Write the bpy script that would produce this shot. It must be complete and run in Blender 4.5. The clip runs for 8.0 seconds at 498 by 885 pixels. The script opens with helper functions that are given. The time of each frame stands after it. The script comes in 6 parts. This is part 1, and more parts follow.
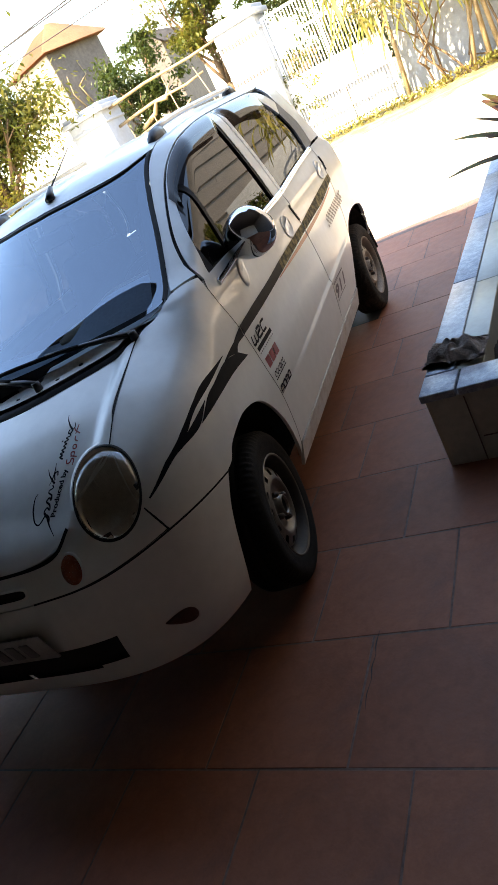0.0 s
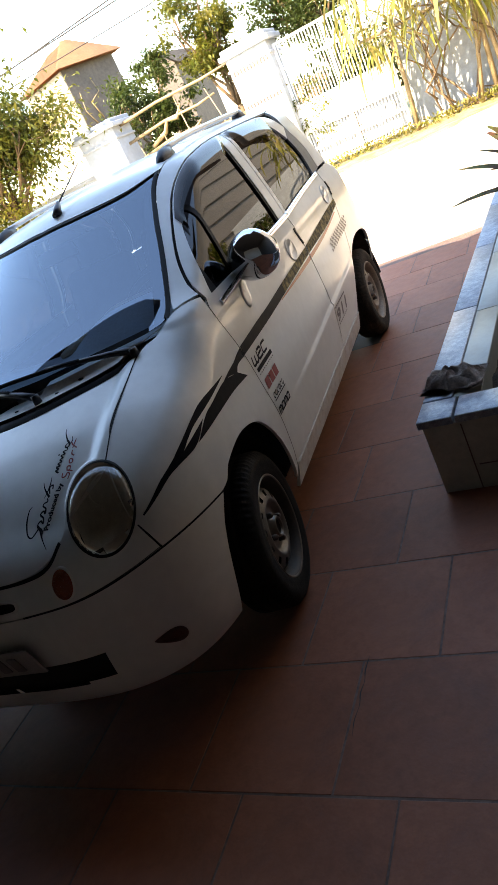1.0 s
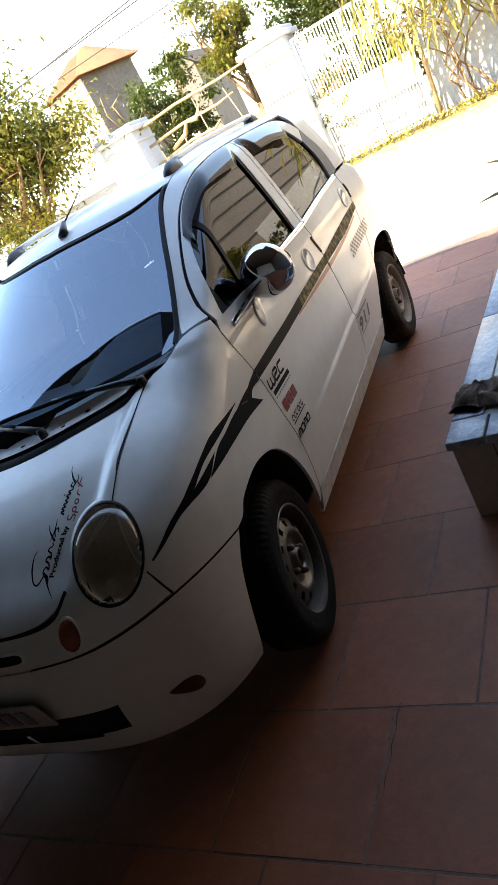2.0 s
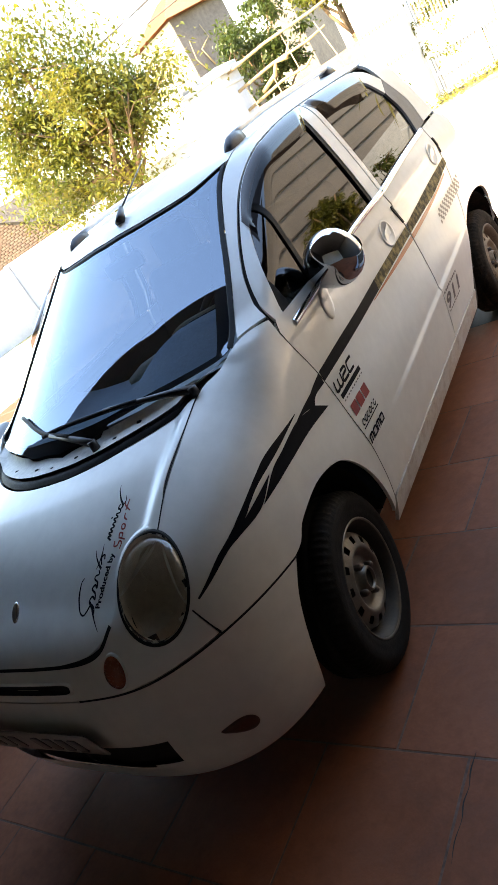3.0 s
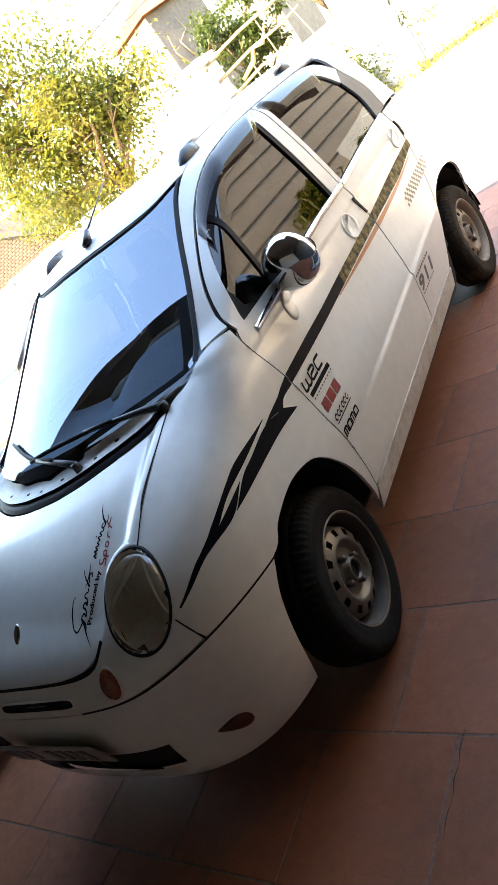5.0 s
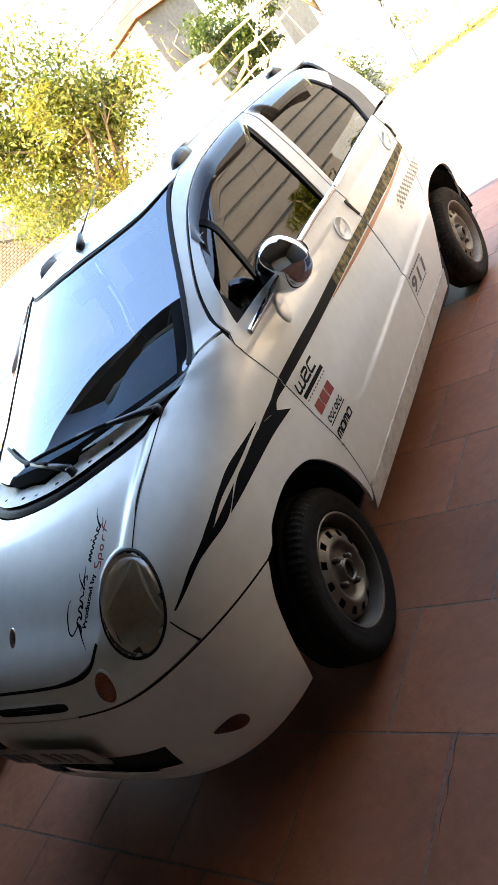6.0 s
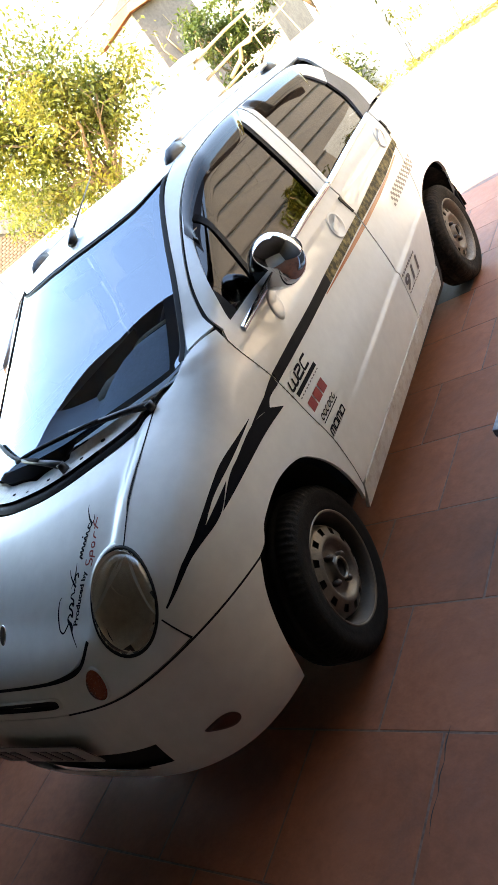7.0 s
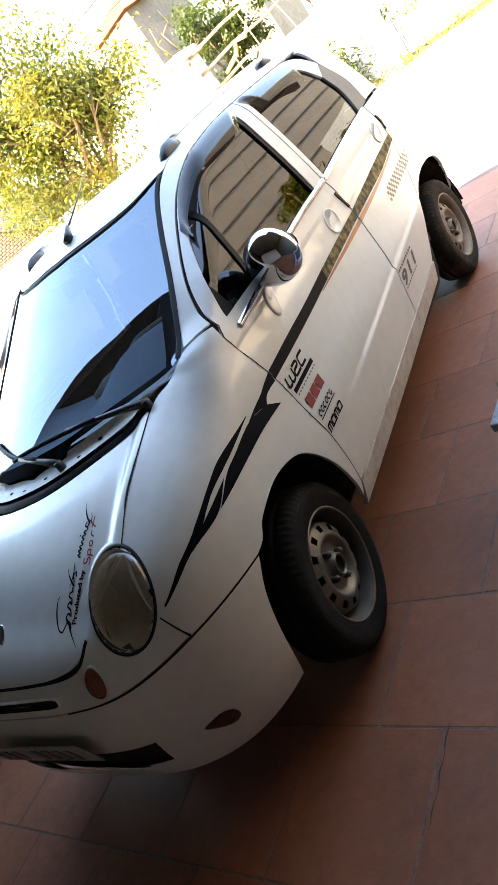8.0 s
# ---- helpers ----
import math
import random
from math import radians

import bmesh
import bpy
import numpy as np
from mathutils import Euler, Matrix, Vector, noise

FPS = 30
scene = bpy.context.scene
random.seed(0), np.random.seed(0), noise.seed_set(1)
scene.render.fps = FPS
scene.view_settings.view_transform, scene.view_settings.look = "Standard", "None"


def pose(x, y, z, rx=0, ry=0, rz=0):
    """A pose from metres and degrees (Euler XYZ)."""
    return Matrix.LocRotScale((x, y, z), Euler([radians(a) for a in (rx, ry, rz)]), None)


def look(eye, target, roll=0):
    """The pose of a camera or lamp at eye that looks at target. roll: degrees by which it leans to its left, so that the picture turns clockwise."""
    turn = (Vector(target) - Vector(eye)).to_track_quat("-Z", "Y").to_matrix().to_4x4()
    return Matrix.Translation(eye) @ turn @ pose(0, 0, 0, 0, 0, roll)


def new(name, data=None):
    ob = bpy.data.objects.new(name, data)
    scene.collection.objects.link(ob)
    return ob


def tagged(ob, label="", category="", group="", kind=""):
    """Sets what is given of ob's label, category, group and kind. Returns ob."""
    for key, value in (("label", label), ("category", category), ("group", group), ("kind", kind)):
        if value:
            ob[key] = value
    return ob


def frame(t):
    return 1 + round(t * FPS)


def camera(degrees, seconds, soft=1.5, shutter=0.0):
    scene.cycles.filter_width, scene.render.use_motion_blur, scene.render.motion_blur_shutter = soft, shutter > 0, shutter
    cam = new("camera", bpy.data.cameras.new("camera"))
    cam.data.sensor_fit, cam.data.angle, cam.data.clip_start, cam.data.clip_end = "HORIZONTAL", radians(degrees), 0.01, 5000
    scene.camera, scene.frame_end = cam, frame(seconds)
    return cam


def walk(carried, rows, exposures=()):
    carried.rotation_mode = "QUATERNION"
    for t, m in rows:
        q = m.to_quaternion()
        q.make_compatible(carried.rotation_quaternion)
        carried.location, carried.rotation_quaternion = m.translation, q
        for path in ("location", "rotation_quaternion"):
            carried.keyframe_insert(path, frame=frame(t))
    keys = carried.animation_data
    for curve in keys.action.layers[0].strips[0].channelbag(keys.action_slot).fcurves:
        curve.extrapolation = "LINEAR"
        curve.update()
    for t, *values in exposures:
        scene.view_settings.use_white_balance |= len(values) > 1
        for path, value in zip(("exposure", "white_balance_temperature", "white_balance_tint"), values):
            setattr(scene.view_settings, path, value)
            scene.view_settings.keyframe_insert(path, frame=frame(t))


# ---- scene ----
cam = camera(39.3, 8.0, soft=1.3)
PATH = [
    (0, (1.71, -1.782, 1.401), (0.803, -0.185, 0.61), -29.2),
    (0.5, (1.709, -1.779, 1.406), (0.806, -0.165, 0.644), -27.4),
    (1, (1.718, -1.781, 1.407), (0.828, -0.155, 0.655), -26.8),
    (1.5, (1.696, -1.719, 1.396), (0.852, -0.105, 0.57), -23.3),
    (2, (1.723, -1.615, 1.422), (0.755, -0.02, 0.702), -29.4),
    (2.2, (1.687, -1.532, 1.444), (0.654, 0.027, 0.738), -29.3),
    (3.3, (1.813, -1.325, 1.463), (0.539, 0.055, 0.776), -34.8),
    (3.5, (1.848, -1.321, 1.467), (0.556, 0.053, 0.802), -35.6),
    (4, (1.878, -1.321, 1.459), (0.55, 0.018, 0.793), -37.0),
    (4.5, (1.903, -1.306, 1.448), (0.609, 0.054, 0.757), -38.7),
    (5, (1.914, -1.301, 1.443), (0.63, 0.065, 0.746), -39.7),
    (6.5, (1.927, -1.303, 1.444), (0.657, 0.072, 0.736), -39.9),
    (7, (1.921, -1.297, 1.443), (0.659, 0.077, 0.723), -39.6),
    (7.5, (1.919, -1.293, 1.438), (0.659, 0.084, 0.722), -39.7),
    (8, (1.92, -1.292, 1.44), (0.659, 0.077, 0.711), -40.1),
]
EXPOSURES = [(0.0, 3.22, 8500, 14), (0.5, 3.28, 8500, 14), (1.0, 3.05, 8500, 14), (1.6, 3.1, 8500, 14), (2.3, 3.42, 8600, 14), (3.3, 3.86, 8950, 13), (4.0, 3.97, 8950, 13), (4.6, 4.2, 8950, 13), (8.0, 4.25, 8950, 13)]
STEER = 8.0
TERRACE_Y, CEIL_X = 4.0, 5.6

walk(cam, [(t, look(eye, target, roll)) for t, eye, target, roll in PATH], exposures=EXPOSURES)

# ---- light ----
SUN_EL, SUN_AZ = 42.0, 202.0  # the sun stands behind the house and to the left; azimuth clockwise from +y
sun_way = Vector((math.sin(radians(SUN_AZ)) * math.cos(radians(SUN_EL)), math.cos(radians(SUN_AZ)) * math.cos(radians(SUN_EL)), math.sin(radians(SUN_EL))))
world = bpy.data.worlds.new("sky")
scene.world = world
world.use_nodes = True
sky = world.node_tree.nodes.new("ShaderNodeTexSky")
sky.sky_type, sky.sun_disc = "NISHITA", False
sky.sun_elevation, sky.sun_rotation = radians(SUN_EL), radians(SUN_AZ)
sky.dust_density, sky.air_density, sky.ozone_density, sky.altitude = 0.45, 1.3, 4.8, 20
world.node_tree.links.new(sky.outputs[0], world.node_tree.nodes["Background"].inputs[0])
world.node_tree.nodes["Background"].inputs[1].default_value = 0.14
sun = new("sun", bpy.data.lights.new("sun", "SUN"))
sun.data.energy, sun.data.angle, sun.data.color = 2.9, radians(0.55), (1.0, 0.90, 0.75)
sun.matrix_world = look((0, 0, 30), Vector((0, 0, 30)) - sun_way)


# ---- materials ----
def mat(name, color, rough=0.6, metal=0.0, vary=0.0, scale=4.0, bump=0.0, bscale=60.0, coat=0.0, second=None, spec=0.5, grime=None, grime_amt=0.0, trans=0.0, piece=0.0):
    """A procedural surface: a base colour that drifts at two scales, with fine relief and optional grime."""
    m = bpy.data.materials.new(name)
    m.use_nodes = True
    n, l = m.node_tree.nodes, m.node_tree.links
    b = n["Principled BSDF"]
    b.inputs["Roughness"].default_value, b.inputs["Metallic"].default_value = rough, metal
    b.inputs["Coat Weight"].default_value, b.inputs["Coat Roughness"].default_value = coat, 0.06
    b.inputs["Specular IOR Level"].default_value = spec
    b.inputs["Transmission Weight"].default_value = trans
    co = n.new("ShaderNodeTexCoord")
    rgb = n.new("ShaderNodeRGB")
    rgb.outputs[0].default_value = (*color, 1)
    out = rgb.outputs[0]

    def tex(sc, detail=4.0, rough_=0.6):
        t = n.new("ShaderNodeTexNoise")
        t.inputs["Scale"].default_value, t.inputs["Detail"].default_value, t.inputs["Roughness"].default_value = sc, detail, rough_
        l.new(co.outputs["Object"], t.inputs["Vector"])
        return t.outputs["Fac"]

    def ramp(fac, lo, hi):
        r = n.new("ShaderNodeMapRange")
        r.inputs["From Min"].default_value, r.inputs["From Max"].default_value = lo, hi
        l.new(fac, r.inputs["Value"])
        return r.outputs[0]

    def mix(fac, a, col):
        x = n.new("ShaderNodeMix")
        x.data_type = "RGBA"
        l.new(fac, x.inputs["Factor"])
        l.new(a, x.inputs["A"])
        x.inputs["B"].default_value = (*col, 1)
        return x.outputs["Result"]

    def times(a, fac_out):
        x = n.new("ShaderNodeMix")
        x.data_type, x.blend_type = "RGBA", "MULTIPLY"
        x.inputs["Factor"].default_value = 1
        l.new(a, x.inputs["A"])
        l.new(fac_out, x.inputs["B"])
        return x.outputs["Result"]

    if second:
        out = mix(ramp(tex(scale, 5), 0.42, 0.62), out, second)
    if vary:
        for sc in (scale * 0.6, scale * 7):
            r = n.new("ShaderNodeMapRange")
            r.inputs["From Min"].default_value, r.inputs["From Max"].default_value = 0.3, 0.7
            r.inputs["To Min"].default_value, r.inputs["To Max"].default_value = 1 - vary, 1 + vary * 0.6
            l.new(tex(sc), r.inputs["Value"])
            out = times(out, r.outputs[0])
    if piece:
        info = n.new("ShaderNodeObjectInfo")
        r = n.new("ShaderNodeMapRange")
        r.inputs["To Min"].default_value, r.inputs["To Max"].default_value = 1 - piece, 1 + piece
        l.new(info.outputs["Random"], r.inputs["Value"])
        out = times(out, r.outputs[0])
    if grime:
        f = n.new("ShaderNodeMath")
        f.operation = "MULTIPLY"
        l.new(ramp(tex(scale * 1.7, 8, 0.75), 0.48, 0.75), f.inputs[0])
        f.inputs[1].default_value = grime_amt
        out = mix(f.outputs[0], out, grime)
    l.new(out, b.inputs["Base Color"])
    if rough < 0.9 and metal < 0.9 and vary:
        r = n.new("ShaderNodeMapRange")
        r.inputs["To Min"].default_value, r.inputs["To Max"].default_value = max(rough - 0.12, 0.03), min(rough + 0.12, 1)
        l.new(tex(scale * 3), r.inputs["Value"])
        l.new(r.outputs[0], b.inputs["Roughness"])
    if bump:
        bp = n.new("ShaderNodeBump")
        bp.inputs["Strength"].default_value, bp.inputs["Distance"].default_value = bump, 0.01
        l.new(tex(bscale, 6), bp.inputs["Height"])
        l.new(bp.outputs[0], b.inputs["Normal"])
    return m


def glass(name, tint, base=0.06, rough=0.0, ior=1.52, haze=None, shine=(0.8, 0.8, 0.8)):
    """A thin pane: tinted see-through with mirror gloss that grows at a slant."""
    m = bpy.data.materials.new(name)
    m.use_nodes = True
    n, l = m.node_tree.nodes, m.node_tree.links
    n.remove(n["Principled BSDF"])
    tr, gl, fr, mx, ad, pw_ = (n.new("ShaderNode" + k) for k in ("BsdfTransparent", "BsdfGlossy", "LayerWeight", "MixShader", "Math", "Math"))
    tr.inputs[0].default_value = (*tint, 1)
    gl.inputs["Roughness"].default_value = rough
    gl.inputs["Color"].default_value = (*shine, 1)
    f0 = ((ior - 1) / (ior + 1)) ** 2 * 1.6
    fr.inputs["Blend"].default_value = 0.5
    pw_.operation, ad.operation = "POWER", "MULTIPLY_ADD"
    pw_.inputs[1].default_value = 5.0
    ad.inputs[1].default_value = 1 - f0 - base
    ad.inputs[2].default_value = f0 + base
    l.new(fr.outputs["Facing"], pw_.inputs[0])
    l.new(pw_.outputs[0], ad.inputs[0])
    l.new(ad.outputs[0], mx.inputs[0])
    l.new(tr.outputs[0], mx.inputs[1])
    l.new(gl.outputs[0], mx.inputs[2])
    if haze:  # a dull film that scatters light
        hz, df = n.new("ShaderNodeMixShader"), n.new("ShaderNodeBsdfDiffuse")
        df.inputs[0].default_value = (*haze[1:], 1)
        hz.inputs[0].default_value = haze[0]
        l.new(mx.outputs[0], hz.inputs[1])
        l.new(df.outputs[0], hz.inputs[2])
        mx = hz
    l.new(mx.outputs[0], n["Material Output"].inputs[0])
    return m


DUSTY_PAINT = mat("dusty_silver_paint", (0.74, 0.72, 0.67), 0.6, 0.0, vary=0.12, scale=12, grime=(0.12, 0.10, 0.09), grime_amt=0.35)
PAINT = mat("champagne_silver_paint", (0.75, 0.755, 0.715), 0.40, 0.06, vary=0.05, scale=3, coat=0.45, bump=0.02, bscale=400)
SILL_PAINT = mat("muddy_silver_paint", (0.62, 0.61, 0.57), 0.45, 0.05, vary=0.1, scale=11, coat=0.3, second=(0.58, 0.54, 0.47), grime=(0.22, 0.11, 0.05), grime_amt=0.6)
BLACK = mat("black_rubber", (0.010, 0.010, 0.011), 0.6, spec=0.15, vary=0.2, scale=20, bump=0.1, bscale=200)
TYRE = mat("tyre_rubber", (0.010, 0.0095, 0.009), 0.75, vary=0.25, scale=14, bump=0.15, bscale=150, grime=(0.04, 0.032, 0.025), grime_amt=0.15, spec=0.12)
# rear rubber: dust plus the warm sun bounce, put into the colour
WARM_RUBBER = mat("warm_lit_dusty_rubber", (0.030, 0.024, 0.019), 0.85, vary=0.3, scale=12, bump=0.15, bscale=150, grime=(0.12, 0.085, 0.06), grime_amt=0.6, spec=0.1)
DARK = mat("dark_underbody", (0.012, 0.011, 0.011), 0.9, vary=0.3, scale=6)
DISC_STEEL = mat("dusty_wheel_disc", (0.15, 0.135, 0.115), 0.40, 0.45, vary=0.2, scale=18, bump=0.05, bscale=200, grime=(0.16, 0.12, 0.08), grime_amt=0.6)
# rim barrel steel, with the shade of its deep channel in the colour
RIM_SHADE = mat("wheel_steel", (0.045, 0.041, 0.037), 0.7, 0.1, vary=0.2, scale=18, bump=0.05, bscale=200, grime=(0.10, 0.075, 0.05), grime_amt=0.6)
# rear disc made paler and browner to stand for warm sun bounce
WARM_DISC = mat("warm_lit_disc", (0.30, 0.235, 0.175), 0.6, 0.1, vary=0.25, scale=18, bump=0.05, bscale=200, grime=(0.14, 0.09, 0.06), grime_amt=0.6)
RUST = mat("hub_steel", (0.12, 0.10, 0.09), 0.6, 0.5, vary=0.3, scale=30)
CHROME = mat("chrome", (0.66, 0.68, 0.71), 0.06, 1.0)
PLASTIC = mat("black_plastic", (0.03, 0.03, 0.033), 0.4, vary=0.15, scale=30, bump=0.05, bscale=300)
VISOR = glass("smoked_acrylic", (0.12, 0.095, 0.09), 0.0, 0.03, 1.22)
# shine is tinted blue to make the mirrored sky bluer
SCREEN = glass("windscreen_glass", (0.38, 0.45, 0.53), 0.09, shine=(0.64, 0.78, 0.92))
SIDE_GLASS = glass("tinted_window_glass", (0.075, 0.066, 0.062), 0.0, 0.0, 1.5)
# darker tint for rear and far-side panes, to dim the bright yard behind
FAR_GLASS = glass("dark_far_glass", (0.018, 0.018, 0.020), 0.0, 0.0, 1.5)
LENS = glass("yellowed_lens", (0.90, 0.85, 0.76), 0.04, 0.16, haze=(0.15, 0.34, 0.27, 0.19))
DARK_AMBER = mat("dark_red_lens", (0.07, 0.013, 0.007), 0.4, vary=0.2, scale=60)
AMBER = mat("amber_lens", (0.24, 0.042, 0.012), 0.25, coat=0.2, vary=0.2, scale=60, bump=0.2, bscale=250)
REFLECTOR = mat("headlight_reflector", (0.66, 0.60, 0.50), 0.32, 0.8, vary=0.12, scale=9)
DECAL = mat("black_vinyl", (0.006, 0.007, 0.010), 0.5, vary=0.15, scale=15, spec=0.05)
# gold mottle painted in for scenery mirrored by the glossy black stripe
DECAL_MIRROR = mat("painted_reflection_vinyl", (0.05, 0.042, 0.022), 0.6, spec=0.1, second=(0.34, 0.26, 0.11), scale=30, vary=0.4)
DECAL_ORANGE = mat("orange_vinyl", (0.42, 0.105, 0.018), 0.35, vary=0.1, scale=20)
DECAL_RED = mat("red_vinyl", (0.30, 0.028, 0.02), 0.35, vary=0.15, scale=30)
DECAL_GREY = mat("grey_vinyl", (0.10, 0.092, 0.085), 0.4, vary=0.15, scale=40)
DASH = mat("dashboard_grey", (0.54, 0.60, 0.59), 0.6, vary=0.1, scale=12, bump=0.1, bscale=300)
FABRIC = mat("seat_fabric", (0.028, 0.028, 0.030), 0.9, vary=0.2, scale=25, bump=0.2, bscale=250)
CREAM = mat("cream_cloth", (0.78, 0.66, 0.44), 0.8, vary=0.15, scale=20, bump=0.2, bscale=150)
PLATE = mat("plate_white", (0.34, 0.34, 0.33), 0.5, vary=0.15, scale=12, grime=(0.2, 0.17, 0.14), grime_amt=0.5)
TERRACOTTA = mat("terracotta_tile", (0.275, 0.096, 0.051), 0.60, vary=0.16, spec=0.3, scale=5, bump=0.08, bscale=90, grime=(0.10, 0.055, 0.05), grime_amt=0.5, piece=0.14)
# red terrace tile in sun: the lit orange is put into its colour
SUNLIT_TILE = mat("sunlit_orange_tile", (0.125, 0.052, 0.017), 0.7, vary=0.15, scale=5, bump=0.08, bscale=90, spec=0.2)
GREY_TILE = mat("grey_tile", (0.06, 0.066, 0.075), 0.7, vary=0.15, scale=6, piece=0.1)
GROUT = mat("grout", (0.17, 0.108, 0.088), 0.9, vary=0.35, scale=9)
# the blue-grey of plant shade is put into this wall's colour
SHADE_BLUE_WALL = mat("shade_blue_limewash", (0.30, 0.33, 0.36), 0.9, vary=0.15, scale=2, bump=0.15, bscale=30)
GREY_TRIM = mat("grey_trim", (0.15, 0.15, 0.145), 0.5, vary=0.1, scale=20)
CONCRETE = mat("yard_concrete", (0.66, 0.58, 0.47), 0.85, vary=0.12, scale=1.2, bump=0.2, bscale=30)
DRY_SOIL = mat("dry_soil", (0.42, 0.32, 0.18), 0.95, second=(0.22, 0.23, 0.08), scale=3, vary=0.3, bump=0.5, bscale=25)
# white limewash, dulled and blued in colour as if in shade
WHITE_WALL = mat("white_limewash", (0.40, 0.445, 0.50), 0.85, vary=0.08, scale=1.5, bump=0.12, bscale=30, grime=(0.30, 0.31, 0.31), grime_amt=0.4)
CONCRETE_PALE = mat("grey_white_sheet", (0.50, 0.52, 0.55), 0.6, vary=0.12, scale=3)
WHITE_METAL = mat("white_gate_paint", (0.78, 0.79, 0.80), 0.5, vary=0.06, scale=6)
# weathered grey, darkened to carry the shade on the house's side
CONCRETE_GREY = mat("shaded_weathered_render", (0.125, 0.105, 0.090), 0.9, vary=0.25, scale=1.2, bump=0.3, bscale=20, grime=(0.14, 0.12, 0.10), grime_amt=0.6)
# cream of the same house's sunlit front
LIT_WALL = mat("lit_cream_render", (0.45, 0.38, 0.28), 0.9, vary=0.12, scale=1.0, bump=0.1, bscale=20)
ROOF_TILE = mat("orange_roof_tile", (0.24, 0.115, 0.055), 0.8, vary=0.2, scale=3, piece=0.15)
# brick and mortar colours lowered so that the gable looks shaded
BRICK = mat("old_brick", (0.07, 0.04, 0.026), 0.9, second=(0.085, 0.066, 0.047), scale=6, vary=0.2, bump=0.3, bscale=40, piece=0.25)
MORTAR = mat("mortar", (0.065, 0.05, 0.036), 0.95, vary=0.2, scale=4)


def leaf(name, a, b, scale):
    """A thin leaf: half its light comes through."""
    m = mat(name, a, 0.45, second=b, scale=scale, vary=0.3)
    n, l = m.node_tree.nodes, m.node_tree.links
    p, t, x = n["Principled BSDF"], n.new("ShaderNodeBsdfTranslucent"), n.new("ShaderNodeMixShader")
    l.new(p.inputs["Base Color"].links[0].from_socket, t.inputs[0])
    x.inputs[0].default_value = 0.45
    l.new(p.outputs[0], x.inputs[1])
    l.new(t.outputs[0], x.inputs[2])
    l.new(x.outputs[0], n["Material Output"].inputs[0])
    return m


LEAF_A = leaf("sunlit_leaf", (0.095, 0.12, 0.017), (0.20, 0.175, 0.026), 1.6)
LEAF_B = leaf("dark_leaf", (0.038, 0.065, 0.014), (0.085, 0.11, 0.022), 1.5)
LEAF_C = leaf("strap_leaf", (0.24, 0.25, 0.05), (0.36, 0.28, 0.10), 3)
LEAF_D = mat("spiky_leaf", (0.055, 0.022, 0.014), 0.7, second=(0.06, 0.07, 0.022), scale=8, vary=0.3, spec=0.12)
BARK = mat("bark", (0.17, 0.11, 0.06), 0.9, vary=0.35, scale=10, bump=0.6, bscale=40)
BAMBOO = mat("bamboo_pole", (0.30, 0.22, 0.12), 0.6, vary=0.25, scale=8, bump=0.1, bscale=60)
GRANITE = mat("blue_grey_granite", (0.23, 0.28, 0.35), 0.35, second=(0.36, 0.41, 0.47), scale=40, vary=0.25, piece=0.08, grime=(0.06, 0.07, 0.09), grime_amt=0.7)
CREAM_TILE = mat("cream_tile", (0.27, 0.27, 0.225), 0.35, vary=0.1, scale=5, piece=0.06, grime=(0.25, 0.21, 0.16), grime_amt=0.4)
PLANTER_TILE = mat("planter_tile", (0.46, 0.44, 0.38), 0.35, vary=0.15, scale=5, piece=0.08)
SOIL = mat("planter_soil", (0.045, 0.035, 0.027), 0.95, vary=0.5, scale=30, bump=1.0, bscale=50)
RAG = mat("dirty_rag", (0.23, 0.16, 0.13), 0.95, second=(0.62, 0.52, 0.45), scale=11, vary=0.35, bump=0.5, bscale=160)
# pale, so that the unseen back wall bounces light onto the car's nose
BOUNCE_WALL = mat("pale_bounce_wall", (0.30, 0.30, 0.305), 0.85, vary=0.1, scale=1.0, bump=0.1, bscale=30)
# near-black, to keep side light off the porch floor; also on the headliner
NEAR_BLACK = mat("near_black", (0.045, 0.042, 0.042), 0.85, vary=0.1, scale=1.0, bump=0.1, bscale=30)
CABLE = mat("cable", (0.02, 0.02, 0.02), 0.7)
SEAT_VINYL = mat("black_seat_vinyl", (0.018, 0.021, 0.030), 0.35, vary=0.1, scale=20)
CREAM_GREY = mat("pale_grey_render", (0.27, 0.235, 0.205), 0.85, vary=0.12, scale=1.2, bump=0.12, bscale=30, grime=(0.25, 0.22, 0.19), grime_amt=0.5)
ALUMINIUM = mat("roof_rail_metal", (0.62, 0.62, 0.62), 0.35, 0.8, vary=0.08, scale=20)
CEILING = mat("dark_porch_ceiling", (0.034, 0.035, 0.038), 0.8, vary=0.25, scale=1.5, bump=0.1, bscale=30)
BARE_WALL = mat("bare_earth_wall", (0.30, 0.20, 0.13), 0.95, second=(0.20, 0.16, 0.11), scale=2, vary=0.25, bump=0.4, bscale=20)


# ---- building helpers ----
def part(name, bm, material, parent=None, label="", smooth=True):
    """Links a bmesh as one mesh object, under a thing or a part."""
    me = bpy.data.meshes.new(name)
    bm.normal_update()
    if smooth:
        for f in bm.faces:
            f.smooth = True
    bm.to_mesh(me)
    bm.free()
    for m in material if isinstance(material, (list, tuple)) else [material]:
        me.materials.append(m)
    ob = new(name, me)
    if parent is not None:
        ob.parent = parent
    return tagged(ob, label)


def shared(name, me, parent, m):
    ob = new(name, me)
    ob.parent = parent
    ob.matrix_basis = m
    return ob


def thing(name, label, category, at=None, group="", kind=""):
    ob = new(name)
    ob.empty_display_size = 0.1
    if at is not None:
        ob.matrix_basis = at
    return tagged(ob, label, category, group, kind)


